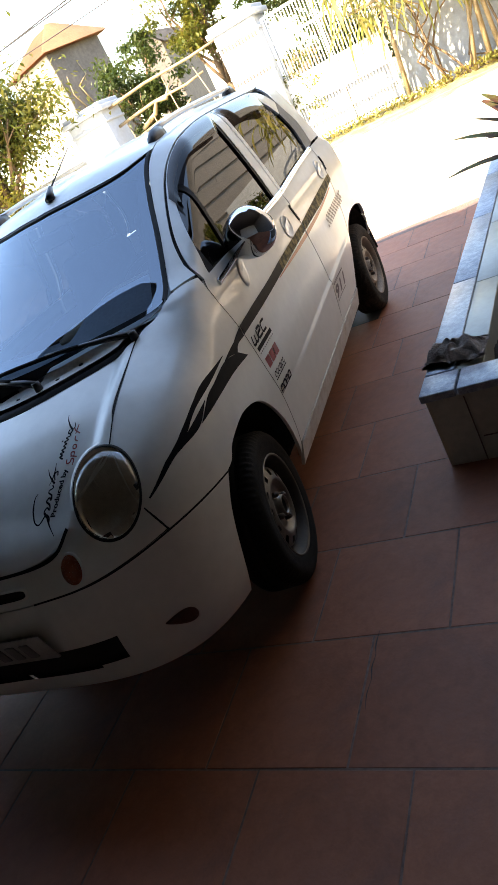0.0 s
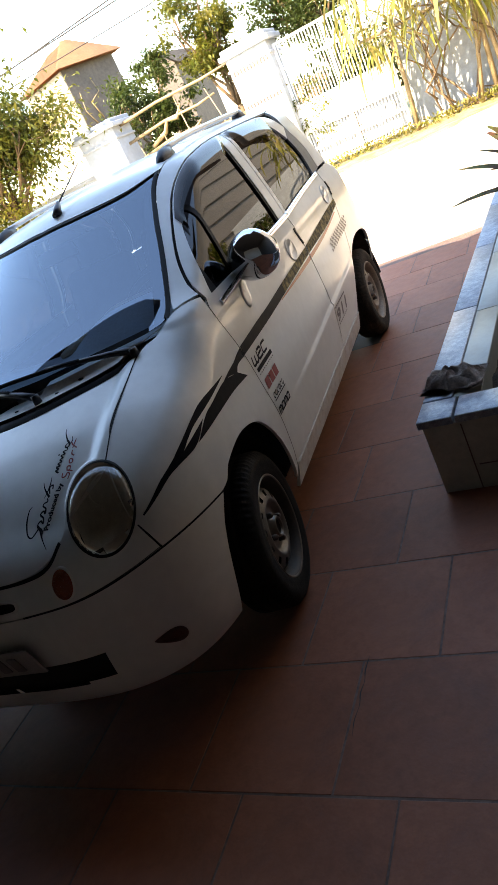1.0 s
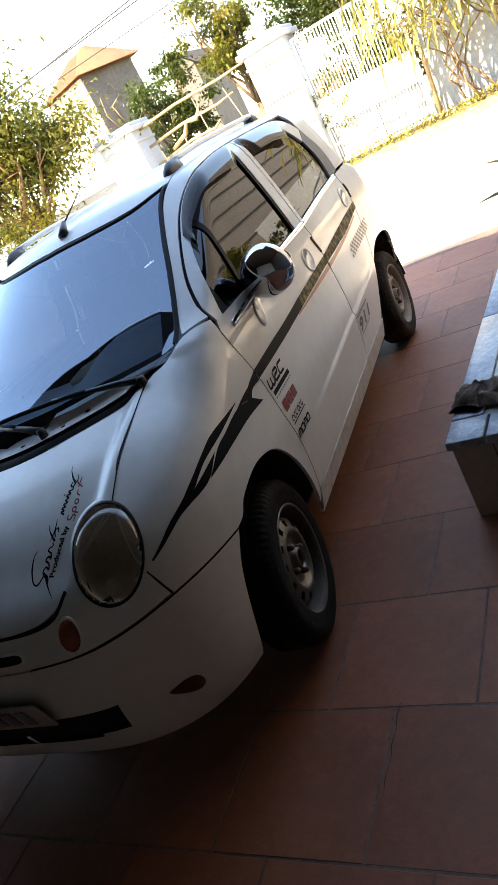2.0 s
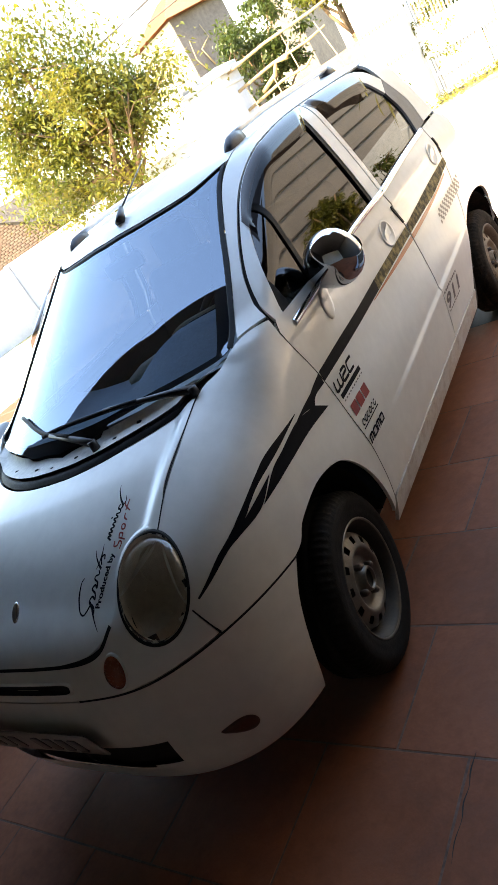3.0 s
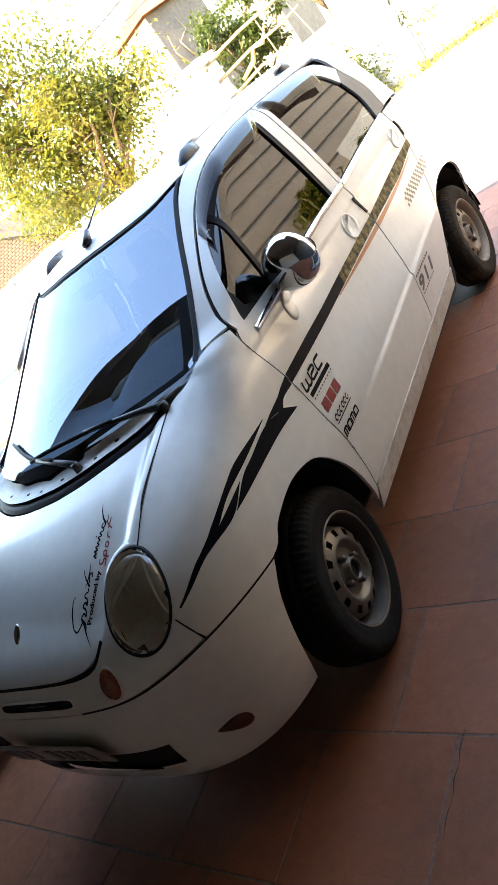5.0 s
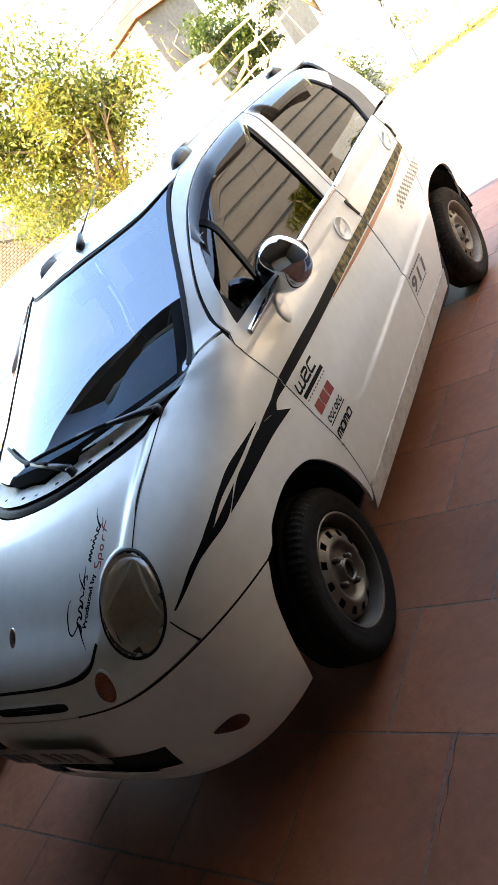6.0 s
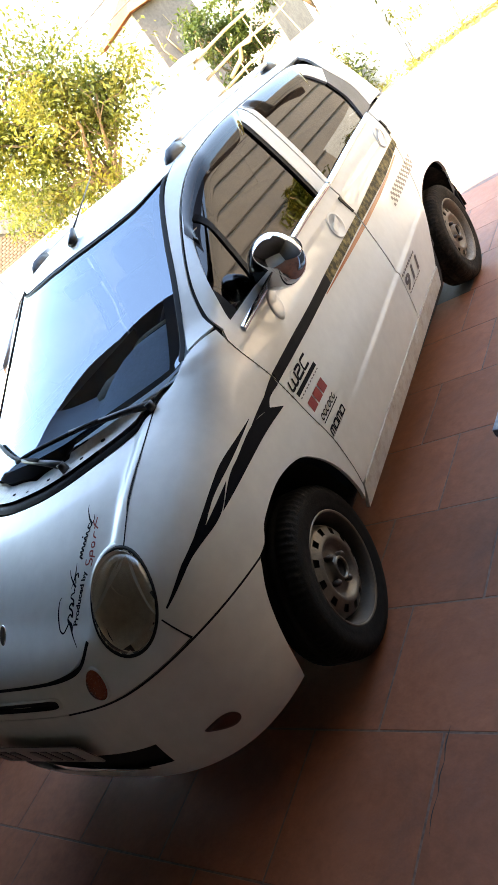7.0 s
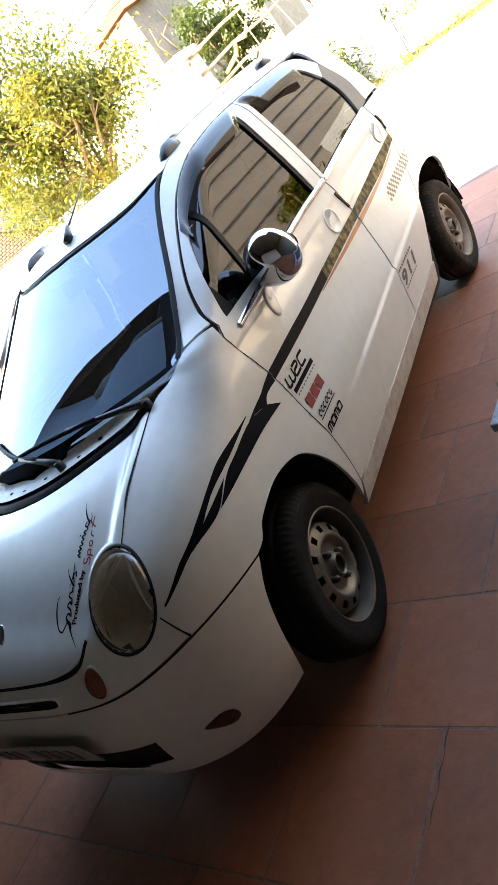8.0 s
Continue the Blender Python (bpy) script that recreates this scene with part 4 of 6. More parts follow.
for side in (1, -1):
    # front wing
    bm = panel_bm(side_sheet(
        BUMPER_LINE[3:] + ARCH_F[1:], HOOD_LINE + [(0.575, 0.07, 0.985), (0.616, 0.150, 1.012), (0.69, 0.232, 1.018)],
        [BUMPER_LINE[3], (0.60, -0.50, 0.69), (0.56, -0.44, 0.77), HOOD_LINE[0]], [ARCH_F[-1]] + DOOR_LINE, 64, 34), side, keep=outside_headlight)
    part("front_wing", bm, PAINT, car)
    # sill
    bm = panel_bm(side_sheet(
        [(0.69, 0.295, 0.215), (0.69, 1.0, 0.225), (0.69, 1.78, 0.25)], [(0.715, 0.318, 0.297), (0.722, 0.95, 0.318), (0.72, 1.80, 0.335)],
        [(0.69, 0.295, 0.215), (0.715, 0.318, 0.297)], [(0.69, 1.78, 0.25), (0.72, 1.80, 0.335)], 40, 6, off=0.004), side)
    part("sill", bm, SILL_PAINT, car, "sill splashed with dried mud")

    # doors with frames, panes and handles
    for name, dl, dr, low, tilt in (("front_door", DOOR_LINE[:5] + [(0.700, 0.238, 0.997)], [(0.725, 1.335, 0.325), (0.745, 1.335, 0.65), (0.738, 1.335, 0.85), (0.713, 1.305, 1.0)], 0, 1),
                                   ("rear_door", [(0.725, 1.342, 0.325), (0.745, 1.342, 0.65), (0.738, 1.342, 0.85), (0.713, 1.312, 1.0)], [(0.72, 1.79, 0.335), (0.745, 1.93, 0.50), (0.745, 2.05, 0.68), (0.735, 2.13, 0.90), (0.70, 2.12, 1.05)], 0, 1)):
        door = part(name, panel_bm(side_sheet([dl[0], dr[0]] if name == "front_door" else [dl[0], dr[0]], [dl[-1], dr[-1]], dl, dr, 36, 90, gap=0.0014), side), PAINT, car)
        front = name == "front_door"
        hx, hy, hz = (0.737, 1.15, 0.888) if front else (0.733, 2.02, 0.937)
        # handle: round dished plate with a flap
        ang = np.linspace(0, 2 * math.pi, 28, endpoint=False)[None]
        r, lift = (np.array(v)[:, None] for v in ((0.052, 0.050, 0.045, 0.042, 0.0), (0.001, 0.004, 0.004, 0.001, 0.0005)))
        p = flank(hy + r * 1.15 * np.cos(ang), hz + r * np.sin(ang), lift)
        p[..., 0] *= side
        part("door_handle", grid_bm(p, closed_v=True, flip=side < 0), PAINT, door)
        sv, tv = np.linspace(-1, 1, 10)[:, None], np.linspace(0, 1, 8)[None]
        q = flank(hy - 0.004 + sv * 0.036, hz + 0.032 * np.sin(math.pi * tv) - 0.012 + 0.02 * tv * sv, 0.005 * np.sin(math.pi * tv) + 0.0015 + 0 * sv)
        q[..., 0] *= side
        part("handle_flap", grid_bm(q, flip=side < 0), PAINT, door)

    # rear quarter
    bm = panel_bm(side_sheet(
        [(0.725, 1.795, 0.36), (0.742, 1.87, 0.47), (0.745, 1.98, 0.565), (0.745, 2.14, 0.625), (0.745, 2.32, 0.635), (0.74, 2.50, 0.60), (0.72, 2.62, 0.50)],
        [(0.70, 2.125, 1.05), (0.695, 2.35, 1.05), (0.66, 2.64, 1.03)],
        [(0.725, 1.797, 0.362), (0.745, 1.937, 0.50), (0.745, 2.057, 0.68), (0.735, 2.137, 0.90), (0.70, 2.127, 1.05)],
        [(0.72, 2.62, 0.50), (0.70, 2.66, 0.80), (0.66, 2.64, 1.03)], 40, 26), side)
    part("rear_wing", bm, PAINT, car)
    # rear bumper corner below the wing
    bm = panel_bm(side_sheet([(0.69, 2.66, 0.24), (0.5, 2.78, 0.24), (0.0, 2.80, 0.24)], [(0.72, 2.62, 0.50), (0.5, 2.79, 0.50), (0.0, 2.81, 0.50)],
                             [(0.69, 2.66, 0.24), (0.72, 2.62, 0.50)], [(0.0, 2.80, 0.24), (0.0, 2.81, 0.50)], 30, 10), side)
    part("rear_bumper", bm, PAINT, car)
    # tailgate half below the glass, with a lamp
    bm = panel_bm(side_sheet([(0.715, 2.625, 0.505), (0.5, 2.79, 0.505), (0.0, 2.81, 0.505)], [(0.655, 2.645, 1.03), (0.45, 2.69, 1.03), (0.0, 2.71, 1.03)],
                             [(0.715, 2.625, 0.505), (0.69, 2.66, 0.80), (0.655, 2.645, 1.03)], [(0.0, 2.81, 0.505), (0.0, 2.71, 1.03)], 24, 16), side)
    part("tailgate", bm, PAINT, car)

# bonnet
HOOD_FRONT = [(0.0, -0.648), (0.15, -0.645), (0.30, -0.630), (0.37, -0.605), (0.415, -0.565)]
HOOD_SIDE = [(0.415, -0.565), (0.45, -0.50), (0.535, -0.385), (0.522, -0.27), (0.524, -0.16), (0.531, 0.0)]
HOOD_BACK = [(0.0, -0.192), (0.12, -0.186), (0.25, -0.158), (0.40, -0.092), (0.531, 0.0)]
hs = down(coons(HOOD_FRONT, HOOD_BACK, [HOOD_FRONT[0], HOOD_BACK[0]], HOOD_SIDE, 44, 36, 0.003))
hs_l = np.concatenate([hs[::-1] * [-1, 1, 1], hs[1:]], 0)


def bonnet_rise(p):
    """The sunken middle of the bonnet, with a soft step up at its sides."""
    t = np.clip((0.515 - 0.04 * np.clip(-0.35 - p[..., 1], 0, 0.3) / 0.3 - np.abs(p[..., 0])) / 0.055, 0, 1)
    return -0.017 * t * t * (3 - 2 * t) * np.clip((p[..., 1] + 0.645) / 0.12, 0, 1)


hs_l[..., 2] += bonnet_rise(hs_l)
part("bonnet", panel_bm(hs_l, 1, depth=0.014, keep=outside_headlight), PAINT, car, "bonnet with a sunken middle")

# dark joints beside the bonnet
jl = np.array(curve_pts(HOOD_SIDE[2:], 30))
for side in (1, -1):
    q = down(np.stack([jl + [-0.0035, 0], jl + [0.0025, 0]], 1), -0.0012)
    part("bonnet_joint", grid_bm(q * [side, 1, 1], flip=side > 0), BLACK, car)

# nose panel between bonnet and bumper
nose_top = [(0.0, -0.652, 0.655), (0.15, -0.650, 0.655), (0.30, -0.636, 0.656), (0.373, -0.612, 0.669), (0.416, -0.57, 0.710), (0.450, -0.507, 0.761), (0.54, -0.39, 0.815)]
p = side_sheet(BUMPER_LINE[:4], nose_top, [BUMPER_LINE[0], nose_top[0]], [BUMPER_LINE[3], (0.61, -0.50, 0.69), (0.57, -0.45, 0.76), nose_top[-1]], 60, 16)
p = np.concatenate([p[::-1] * [-1, 1, 1], p[1:]], 0)
nose = part("nose_panel", panel_bm(p, -1, keep=outside_headlight), PAINT, car)

# front bumper
low = [(0.0, -0.655, 0.215), (0.25, -0.64, 0.21), (0.45, -0.585, 0.205), (0.58, -0.48, 0.20), (0.66, -0.345, 0.205)]
p = side_sheet(low, BUMPER_LINE, [low[0], BUMPER_LINE[0]], ARCH_BUMPER, 64, 30)


def bumper_open(c):
    intake = abs(c[0]) < 0.42 - 0.25 * max(0.0, 0.395 - c[2]) and 0.30 < c[2] < 0.395 and c[1] < -0.6
    return not intake


p = np.concatenate([p[::-1] * [-1, 1, 1], p[1:]], 0)
part("front_bumper", panel_bm(p, -1, keep=bumper_open), PAINT, car)
q = side_sheet([(0.0, -0.70, 0.29), (0.43, -0.63, 0.29)], [(0.0, -0.70, 0.405), (0.43, -0.63, 0.405)], [(0.0, -0.70, 0.29), (0.0, -0.70, 0.405)], [(0.43, -0.63, 0.29), (0.43, -0.63, 0.405)], 20, 6, off=-0.03)
# dark box added to stop a bright streak in the intake
part("intake_backing", box_bm(0.84, 0.02, 0.20, 0.004, (0.02, -0.59, 0.345)), DARK, car)
part("air_intake", grid_bm(np.concatenate([q[::-1] * [-1, 1, 1], q[1:]], 0)), BLACK, car)


def slot_ring(a, b, off, m=56):
    """A rounded bar shape on the nose, set off its middle to fit the camera's view."""
    th = np.linspace(0, 2 * math.pi, m, endpoint=False)
    x = 0.055 + a * np.sign(np.cos(th)) * np.abs(np.cos(th)) ** 0.2
    z = 0.602 + b * np.sign(np.sin(th)) * np.abs(np.sin(th)) ** 0.6
    return lifted(skin(np.stack([x, 0 * x, z], -1), np.array([0, -1.0, 0]), 1.2), off)


grille = part("grille_slot", grid_bm(np.array([slot_ring(a, b, o) for a, b, o in ((0.197, 0.0185, 0.0), (0.193, 0.0165, 0.0055), (0.188, 0.0125, 0.005))]), closed_v=True), PAINT, car)
part("slot_opening", grid_bm(np.array([slot_ring(a, b, o) for a, b, o in ((0.189, 0.0128, 0.0045), (0.184, 0.010, 0.0012), (0.05, 0.0005, 0.0012))]), closed_v=True), BLACK, grille)

# dark shell behind the joints
p = unfan(np.stack(np.meshgrid(np.linspace(-1.07, 2.3 + 1.17, 130), np.radians(np.linspace(-24, 36, 40)), indexing="ij"), -1), -0.02)


def shell_keep(c):
    for wy in (0.0, 2.34):
        if abs(c[0]) > 0.35 and (c[1] - wy) ** 2 + (c[2] - 0.265) ** 2 < 0.42**2:
            return False
    return not in_headlight(c, 1.0) and c[2] < 0.93 and c[2] > 0.16


shell = bmesh.new()
for side in (1, -1):
    grid_bm(p * [side, 1, 1], shell, flip=side > 0, keep=shell_keep)
hp = hs_l - normal(hs_l) * 0.03
grid_bm(hp, shell, keep=lambda c: not in_headlight(c, 1.15))
part("inner_shell", shell, DARK, car)
part("floor_pan", box_bm(1.16, 2.6, 0.03, 0.01, (0, 1.12, 0.20)), DARK, car)

# headlights: bowl, lens, seal
for side in (1, -1):
    S = np.array([side, 1, 1])
    ang = np.linspace(0, 2 * math.pi, 48, endpoint=False)

    def ring(f, off):
        base = HL_C + HL_AX * 0.3 + np.outer(np.cos(ang) * HL_A * f, HL_S) + np.outer(np.sin(ang) * HL_B * f, HL_U)
        s = np.full(len(ang), 0.0)
        for _ in range(120):
            s += np.maximum(-body(base - s[:, None] * HL_AX), 0) * 0.6
        return base - s[:, None] * HL_AX + HL_AX * off

    light = part("headlight", grid_bm(np.array([ring(f, o) for f, o in ((1.065, -0.012), (1.065, 0.001), (1.04, 0.004), (1.0, 0.004), (0.985, -0.004), (0.985, -0.03))]) * S, closed_v=True, flip=side > 0), BLACK, car, "round headlight with a black rubber seal")
    part("bezel", grid_bm(np.array([ring(f, o) for f, o in ((1.15, -0.004), (1.12, -0.001), (1.08, 0.0005), (1.05, 0.0), (1.04, -0.008))]) * S, closed_v=True, flip=side > 0), PAINT, light)
    lens = [ring(f, o) for f, o in ((0.985, 0.001), (0.96, 0.008), (0.88, 0.015), (0.72, 0.022), (0.5, 0.027), (0.25, 0.030), (0.01, 0.031))]
    part("lens", grid_bm(np.array(lens) * S, closed_v=True, flip=side > 0), LENS, light, "yellowed clear lens")
    bowl = [ring(f, o) for f, o in ((0.985, -0.004), (0.93, -0.022), (0.80, -0.040), (0.55, -0.055), (0.3, -0.062), (0.01, -0.064))]
    flat = np.array([b - ((b - HL_C) @ HL_AX)[:, None] * HL_AX * 0.6 for b in bowl])
    part("reflector", grid_bm(flat * S, closed_v=True, flip=side > 0), REFLECTOR, light, "dull silver reflector bowl")
    # two lamp bowls inside
    for du, ds, rr in ((0.050, 0.012, 0.046), (-0.052, -0.010, 0.050)):
        c0 = HL_C - HL_AX * 0.020 + HL_U * du + HL_S * ds
        cup = [c0 - HL_AX * dd + np.outer(np.cos(ang) * rr * f, HL_S) + np.outer(np.sin(ang) * rr * f, HL_U) for f, dd in ((1.0, 0.0), (0.92, 0.012), (0.7, 0.024), (0.4, 0.032), (0.05, 0.035))]
        part("lamp_bowl", grid_bm(np.array(cup) * S, closed_v=True, flip=side > 0), REFLECTOR, light, "dull silver lamp bowl")
    # round amber signal lamp in the nose

    def nose_ring(cx, cz, a, b, off, m=30):
        out = []
        for t in np.linspace(0, 2 * math.pi, m, endpoint=False):
            out.append((cx + a * math.cos(t), cz + b * math.sin(t)))
        q = np.array(out)
        o = np.stack([q[:, 0], 0 * q[:, 0], q[:, 1]], -1)
        return lifted(skin(o, np.array([0, -1.0, 0]), 1.2), off)

    lamp = part("signal_lamp", grid_bm(np.array([nose_ring(0.408, 0.622, a, a * 1.32, o) for a, o in ((0.033, 0.0), (0.0315, 0.004), (0.029, 0.004))]) * S, closed_v=True, flip=side < 0), PAINT, car)
    part("amber_lens", grid_bm(np.array([nose_ring(0.408, 0.622, a, a * 1.28, o) for a, o in ((0.029, 0.004), (0.024, 0.010), (0.014, 0.013), (0.0005, 0.014))]) * S, closed_v=True, flip=side < 0), AMBER, lamp, "amber signal lens")
    # almond-shaped fog reflector in the bumper
    eye = []
    for f, o in ((1.0, 0.001), (0.9, 0.005), (0.5, 0.008), (0.01, 0.009)):
        row = []
        for t in np.linspace(0, 2 * math.pi, 32, endpoint=False):
            cx, cz = math.cos(t), math.sin(t)
            row.append(fan((0.565, -0.555, 0.343)) + np.array([f * (0.040 * cx - 0.004), f * (0.044 * cz * (0.62 + 0.38 * cx) - 0.016 * cx)]))
        eye.append(unfan(np.array(row), o))
    part("fog_reflector", grid_bm(np.array(eye) * S, closed_v=True, flip=side < 0), DARK_AMBER, car, "dark red almond-shaped reflector")


# dark joints between the panels


def seam(name, pts, w=0.0022, off=0.0006):
    """A thin dark line along a chain of places on the skin, on both sides of the car."""
    q = fan(curve_pts(pts, 40))
    d = np.gradient(q * [1, 0.7], axis=0)
    d = d / np.linalg.norm(d, axis=1, keepdims=True)
    n = np.stack([-d[:, 1], d[:, 0] / 0.7], -1) * w
    p = unfan(np.stack([q - n, q + n], 1), off)
    for side in (1, -1):
        part(name, grid_bm(p * [side, 1, 1], flip=side < 0), BLACK, car)


seam("bumper_joint", BUMPER_LINE[1:], 0.0024)
seam("door_joint", DOOR_LINE[:5] + [(0.700, 0.236, 0.997)], 0.0020)
seam("door_joint", [(0.728, 1.338, 0.34), (0.745, 1.338, 0.65), (0.738, 1.338, 0.85), (0.713, 1.308, 0.99)], 0.0011)
seam("wing_joint", [BUMPER_LINE[3], (0.632, -0.50, 0.625), (0.612, -0.50, 0.672)], 0.0016, 0.0012)
seam("nose_joint", nose_top[:5], 0.0040, 0.0012)
seam("bonnet_joint", HOOD_LINE + [(0.548, 0.035, 0.978)], 0.0018, 0.0012)

# greenhouse
A_IN = [(0.616, 0.154, 1.014), (0.611, 0.205, 1.05), (0.569, 0.384, 1.163), (0.527, 0.545, 1.27), (0.498, 0.69, 1.36), (0.503, 0.80, 1.41), (0.51, 1.0, 1.45), (0.513, 1.5, 1.47), (0.513, 2.0, 1.47), (0.50, 2.43, 1.45)]
A_OUT = [(0.69, 0.236, 1.022), (0.668, 0.25, 1.045), (0.612, 0.362, 1.135), (0.573, 0.536, 1.25), (0.562, 0.68, 1.335), (0.58, 0.83, 1.395), (0.573, 1.09, 1.426), (0.572, 1.40, 1.434), (0.575, 1.75, 1.43), (0.57, 2.05, 1.42), (0.52, 2.43, 1.42)]
FRAME_OUT = [(0.702, 0.243, 0.992)] + [(x + 0.003, y + 0.009, z - 0.003) for x, y, z in A_OUT[1:7]] + [(0.577, 1.303, 1.428)]
GLASS_F = [(0.72, 0.29, 0.957), (0.704, 0.30, 1.02), (0.664, 0.38, 1.115), (0.612, 0.515, 1.218), (0.595, 0.62, 1.285), (0.60, 0.78, 1.345), (0.60, 1.0, 1.372), (0.60, 1.215, 1.378)]
FRAME_R = [(0.577, 1.312, 1.428), (0.58, 1.65, 1.427), (0.588, 1.92, 1.408), (0.62, 2.10, 1.31), (0.66, 2.20, 1.18), (0.695, 2.20, 1.055)]
GLASS_R = [(0.60, 1.35, 1.378), (0.604, 1.65, 1.376), (0.615, 1.88, 1.355), (0.645, 2.02, 1.26), (0.672, 2.06, 1.16), (0.70, 2.04, 1.045)]
for side in (1, -1):
    S = np.array([side, 1, 1])
    part("pillar_and_roof_rail", panel_bm(side_sheet(A_OUT, A_IN, [A_OUT[0], A_IN[0]], [A_OUT[-1], A_IN[-1]], 70, 6, 0.002), side), PAINT, car)
    frame_f = part("front_window_frame", panel_bm(side_sheet(GLASS_F, FRAME_OUT, [GLASS_F[0], FRAME_OUT[0]], [GLASS_F[-1], FRAME_OUT[-1]], 60, 5, 0.001), side), PAINT, car)
    # dark sheet added to close a bright gap at the screen's corner
    lining = down(np.stack(np.meshgrid(np.linspace(0.46, 0.535, 6), np.linspace(0.64, 0.88, 12), indexing="ij"), -1), -0.013)
    part("corner_lining", grid_bm(lining * S, flip=side < 0), DARK, car)
    part("centre_post", panel_bm(side_sheet([(0.712, 1.212, 1.012), (0.713, 1.305, 1.005)], [GLASS_F[-1], FRAME_OUT[-1]], [(0.712, 1.212, 1.012), GLASS_F[-1]], [(0.713, 1.305, 1.005), FRAME_OUT[-1]], 6, 24, 0.001), side), PAINT, frame_f)
    part("post_seal", panel_bm(side_sheet([(0.712, 1.190, 1.012), (0.712, 1.214, 1.012)], [(0.60, 1.19, 1.374), (0.60, 1.216, 1.376)], [(0.712, 1.190, 1.012), (0.60, 1.19, 1.374)], [(0.712, 1.214, 1.012), (0.60, 1.216, 1.376)], 3, 20, 0, -0.002), side), BLACK, frame_f)
    frame_r = part("rear_window_frame", panel_bm(side_sheet(GLASS_R[:4], FRAME_R[:4], [GLASS_R[0], FRAME_R[0]], [GLASS_R[3], FRAME_R[3]], 44, 5, 0.001), side), PAINT, car)
    part("centre_post", panel_bm(side_sheet([(0.713, 1.312, 1.005), (0.71, 1.345, 1.013)], [FRAME_R[0], GLASS_R[0]], [(0.713, 1.312, 1.005), FRAME_R[0]], [(0.71, 1.345, 1.013), GLASS_R[0]], 4, 24, 0.001), side), PAINT, frame_r)
    part("quarter_trim", panel_bm(side_sheet([(0.70, 2.035, 1.045), (0.695, 2.20, 1.055)], [GLASS_R[3], FRAME_R[3]], GLASS_R[3:][::-1], FRAME_R[3:][::-1], 8, 20, 0.001), side), GREY_TRIM, frame_r, "grey quarter-window trim")
    part("rear_pillar", panel_bm(side_sheet([(0.69, 2.205, 1.055), (0.66, 2.64, 1.035)], [(0.575, 2.06, 1.42), (0.52, 2.43, 1.42)],
                                            [(0.69, 2.205, 1.055), (0.662, 2.205, 1.18), (0.625, 2.11, 1.31), (0.575, 2.06, 1.42)], [(0.66, 2.64, 1.035), (0.60, 2.57, 1.25), (0.52, 2.43, 1.42)], 16, 20, 0.001), side), PAINT, car)
    # dark inner sheet added to hide the bright pillar seen through the screen
    part("pillar_lining", panel_bm(side_sheet([(0.69, 2.205, 1.055), (0.66, 2.64, 1.035)], [(0.575, 2.06, 1.42), (0.52, 2.43, 1.42)],
                                              [(0.69, 2.205, 1.055), (0.662, 2.205, 1.18), (0.625, 2.11, 1.31), (0.575, 2.06, 1.42)], [(0.66, 2.64, 1.035), (0.60, 2.57, 1.25), (0.52, 2.43, 1.42)], 12, 12, 0, -0.030), side, 0), DARK, car)
    # panes
    p = side_sheet([GLASS_F[0], (0.712, 1.215, 1.01)], GLASS_F[4:], GLASS_F[:5], [(0.712, 1.215, 1.01), GLASS_F[-1]], 30, 20, -0.004, -0.010)
    # far-side pane is tinted darker only to cut the light seen through it
    pane = part("front_window", grid_bm(p * S, flip=side < 0), SIDE_GLASS if side > 0 else FAR_GLASS, car, "tinted side window")
    p = side_sheet([(0.71, 1.34, 1.012), (0.70, 2.045, 1.045)], GLASS_R[:4], [(0.71, 1.34, 1.012), GLASS_R[0]], GLASS_R[3:][::-1], 24, 20, -0.004, -0.010)
    part("rear_window", grid_bm(p * S, flip=side < 0), SIDE_GLASS if side > 0 else FAR_GLASS, car, "tinted side window")
    # quarter-light bar in the front window
    a, b = fan((0.603, 0.60, 1.265)), fan((0.715, 0.52, 0.962))
    bar = unfan(np.array([[a + (b - a) * t + np.array([d, 0]) for d in (-0.011, 0.011)] for t in np.linspace(0, 1, 14)]), -0.004)
    part("quarter_light_bar", panel_bm(bar, side, 0.01), BLACK, pane)
    # dark sheet added behind the pillar joints against light leaks
    part("pillar_lining", panel_bm(side_sheet(FRAME_OUT, A_IN[:7] + [(0.512, 1.303, 1.462)], [FRAME_OUT[0], A_IN[0]], [FRAME_OUT[-1], (0.512, 1.303, 1.462)], 60, 5, 0, -0.010), side, 0), DARK, car)
    # black filler added behind an open gap at the pillar's foot
    part("pillar_base", panel_bm(side_sheet([(0.71, 0.20, 0.965), (0.71, 0.36, 0.965)], [(0.66, 0.20, 1.06), (0.66, 0.36, 1.10)], [(0.71, 0.20, 0.965), (0.66, 0.20, 1.06)], [(0.71, 0.36, 0.965), (0.66, 0.36, 1.10)], 10, 8, 0, -0.009), side), BLACK, car)
    # rain visors
    for low, high in ((GLASS_F[3:], FRAME_OUT[3:]), (GLASS_R[:3], FRAME_R[:3])):
        lo, hi = curve_pts(low, 50), curve_pts(high, 50)
        inner = lo + (lo - hi) * 0.9
        q = np.array([fan(hi + (inner - hi) * t) for t in np.linspace(0.12, 1, 9)]).transpose(1, 0, 2)
        base = unfan(q)
        lift = 0.003 + 0.017 * np.sin(np.linspace(0.15, 1.25, 9))[None, :, None]
        edge_in = np.clip(np.minimum(np.arange(50), 49 - np.arange(50)) / 4, 0.15, 1)[:, None, None]
        p = base + normal(base) * (0.003 + lift * edge_in)
        part("rain_visor", grid_bm(p * S, flip=side > 0), VISOR, car, "smoked plastic rain visor")
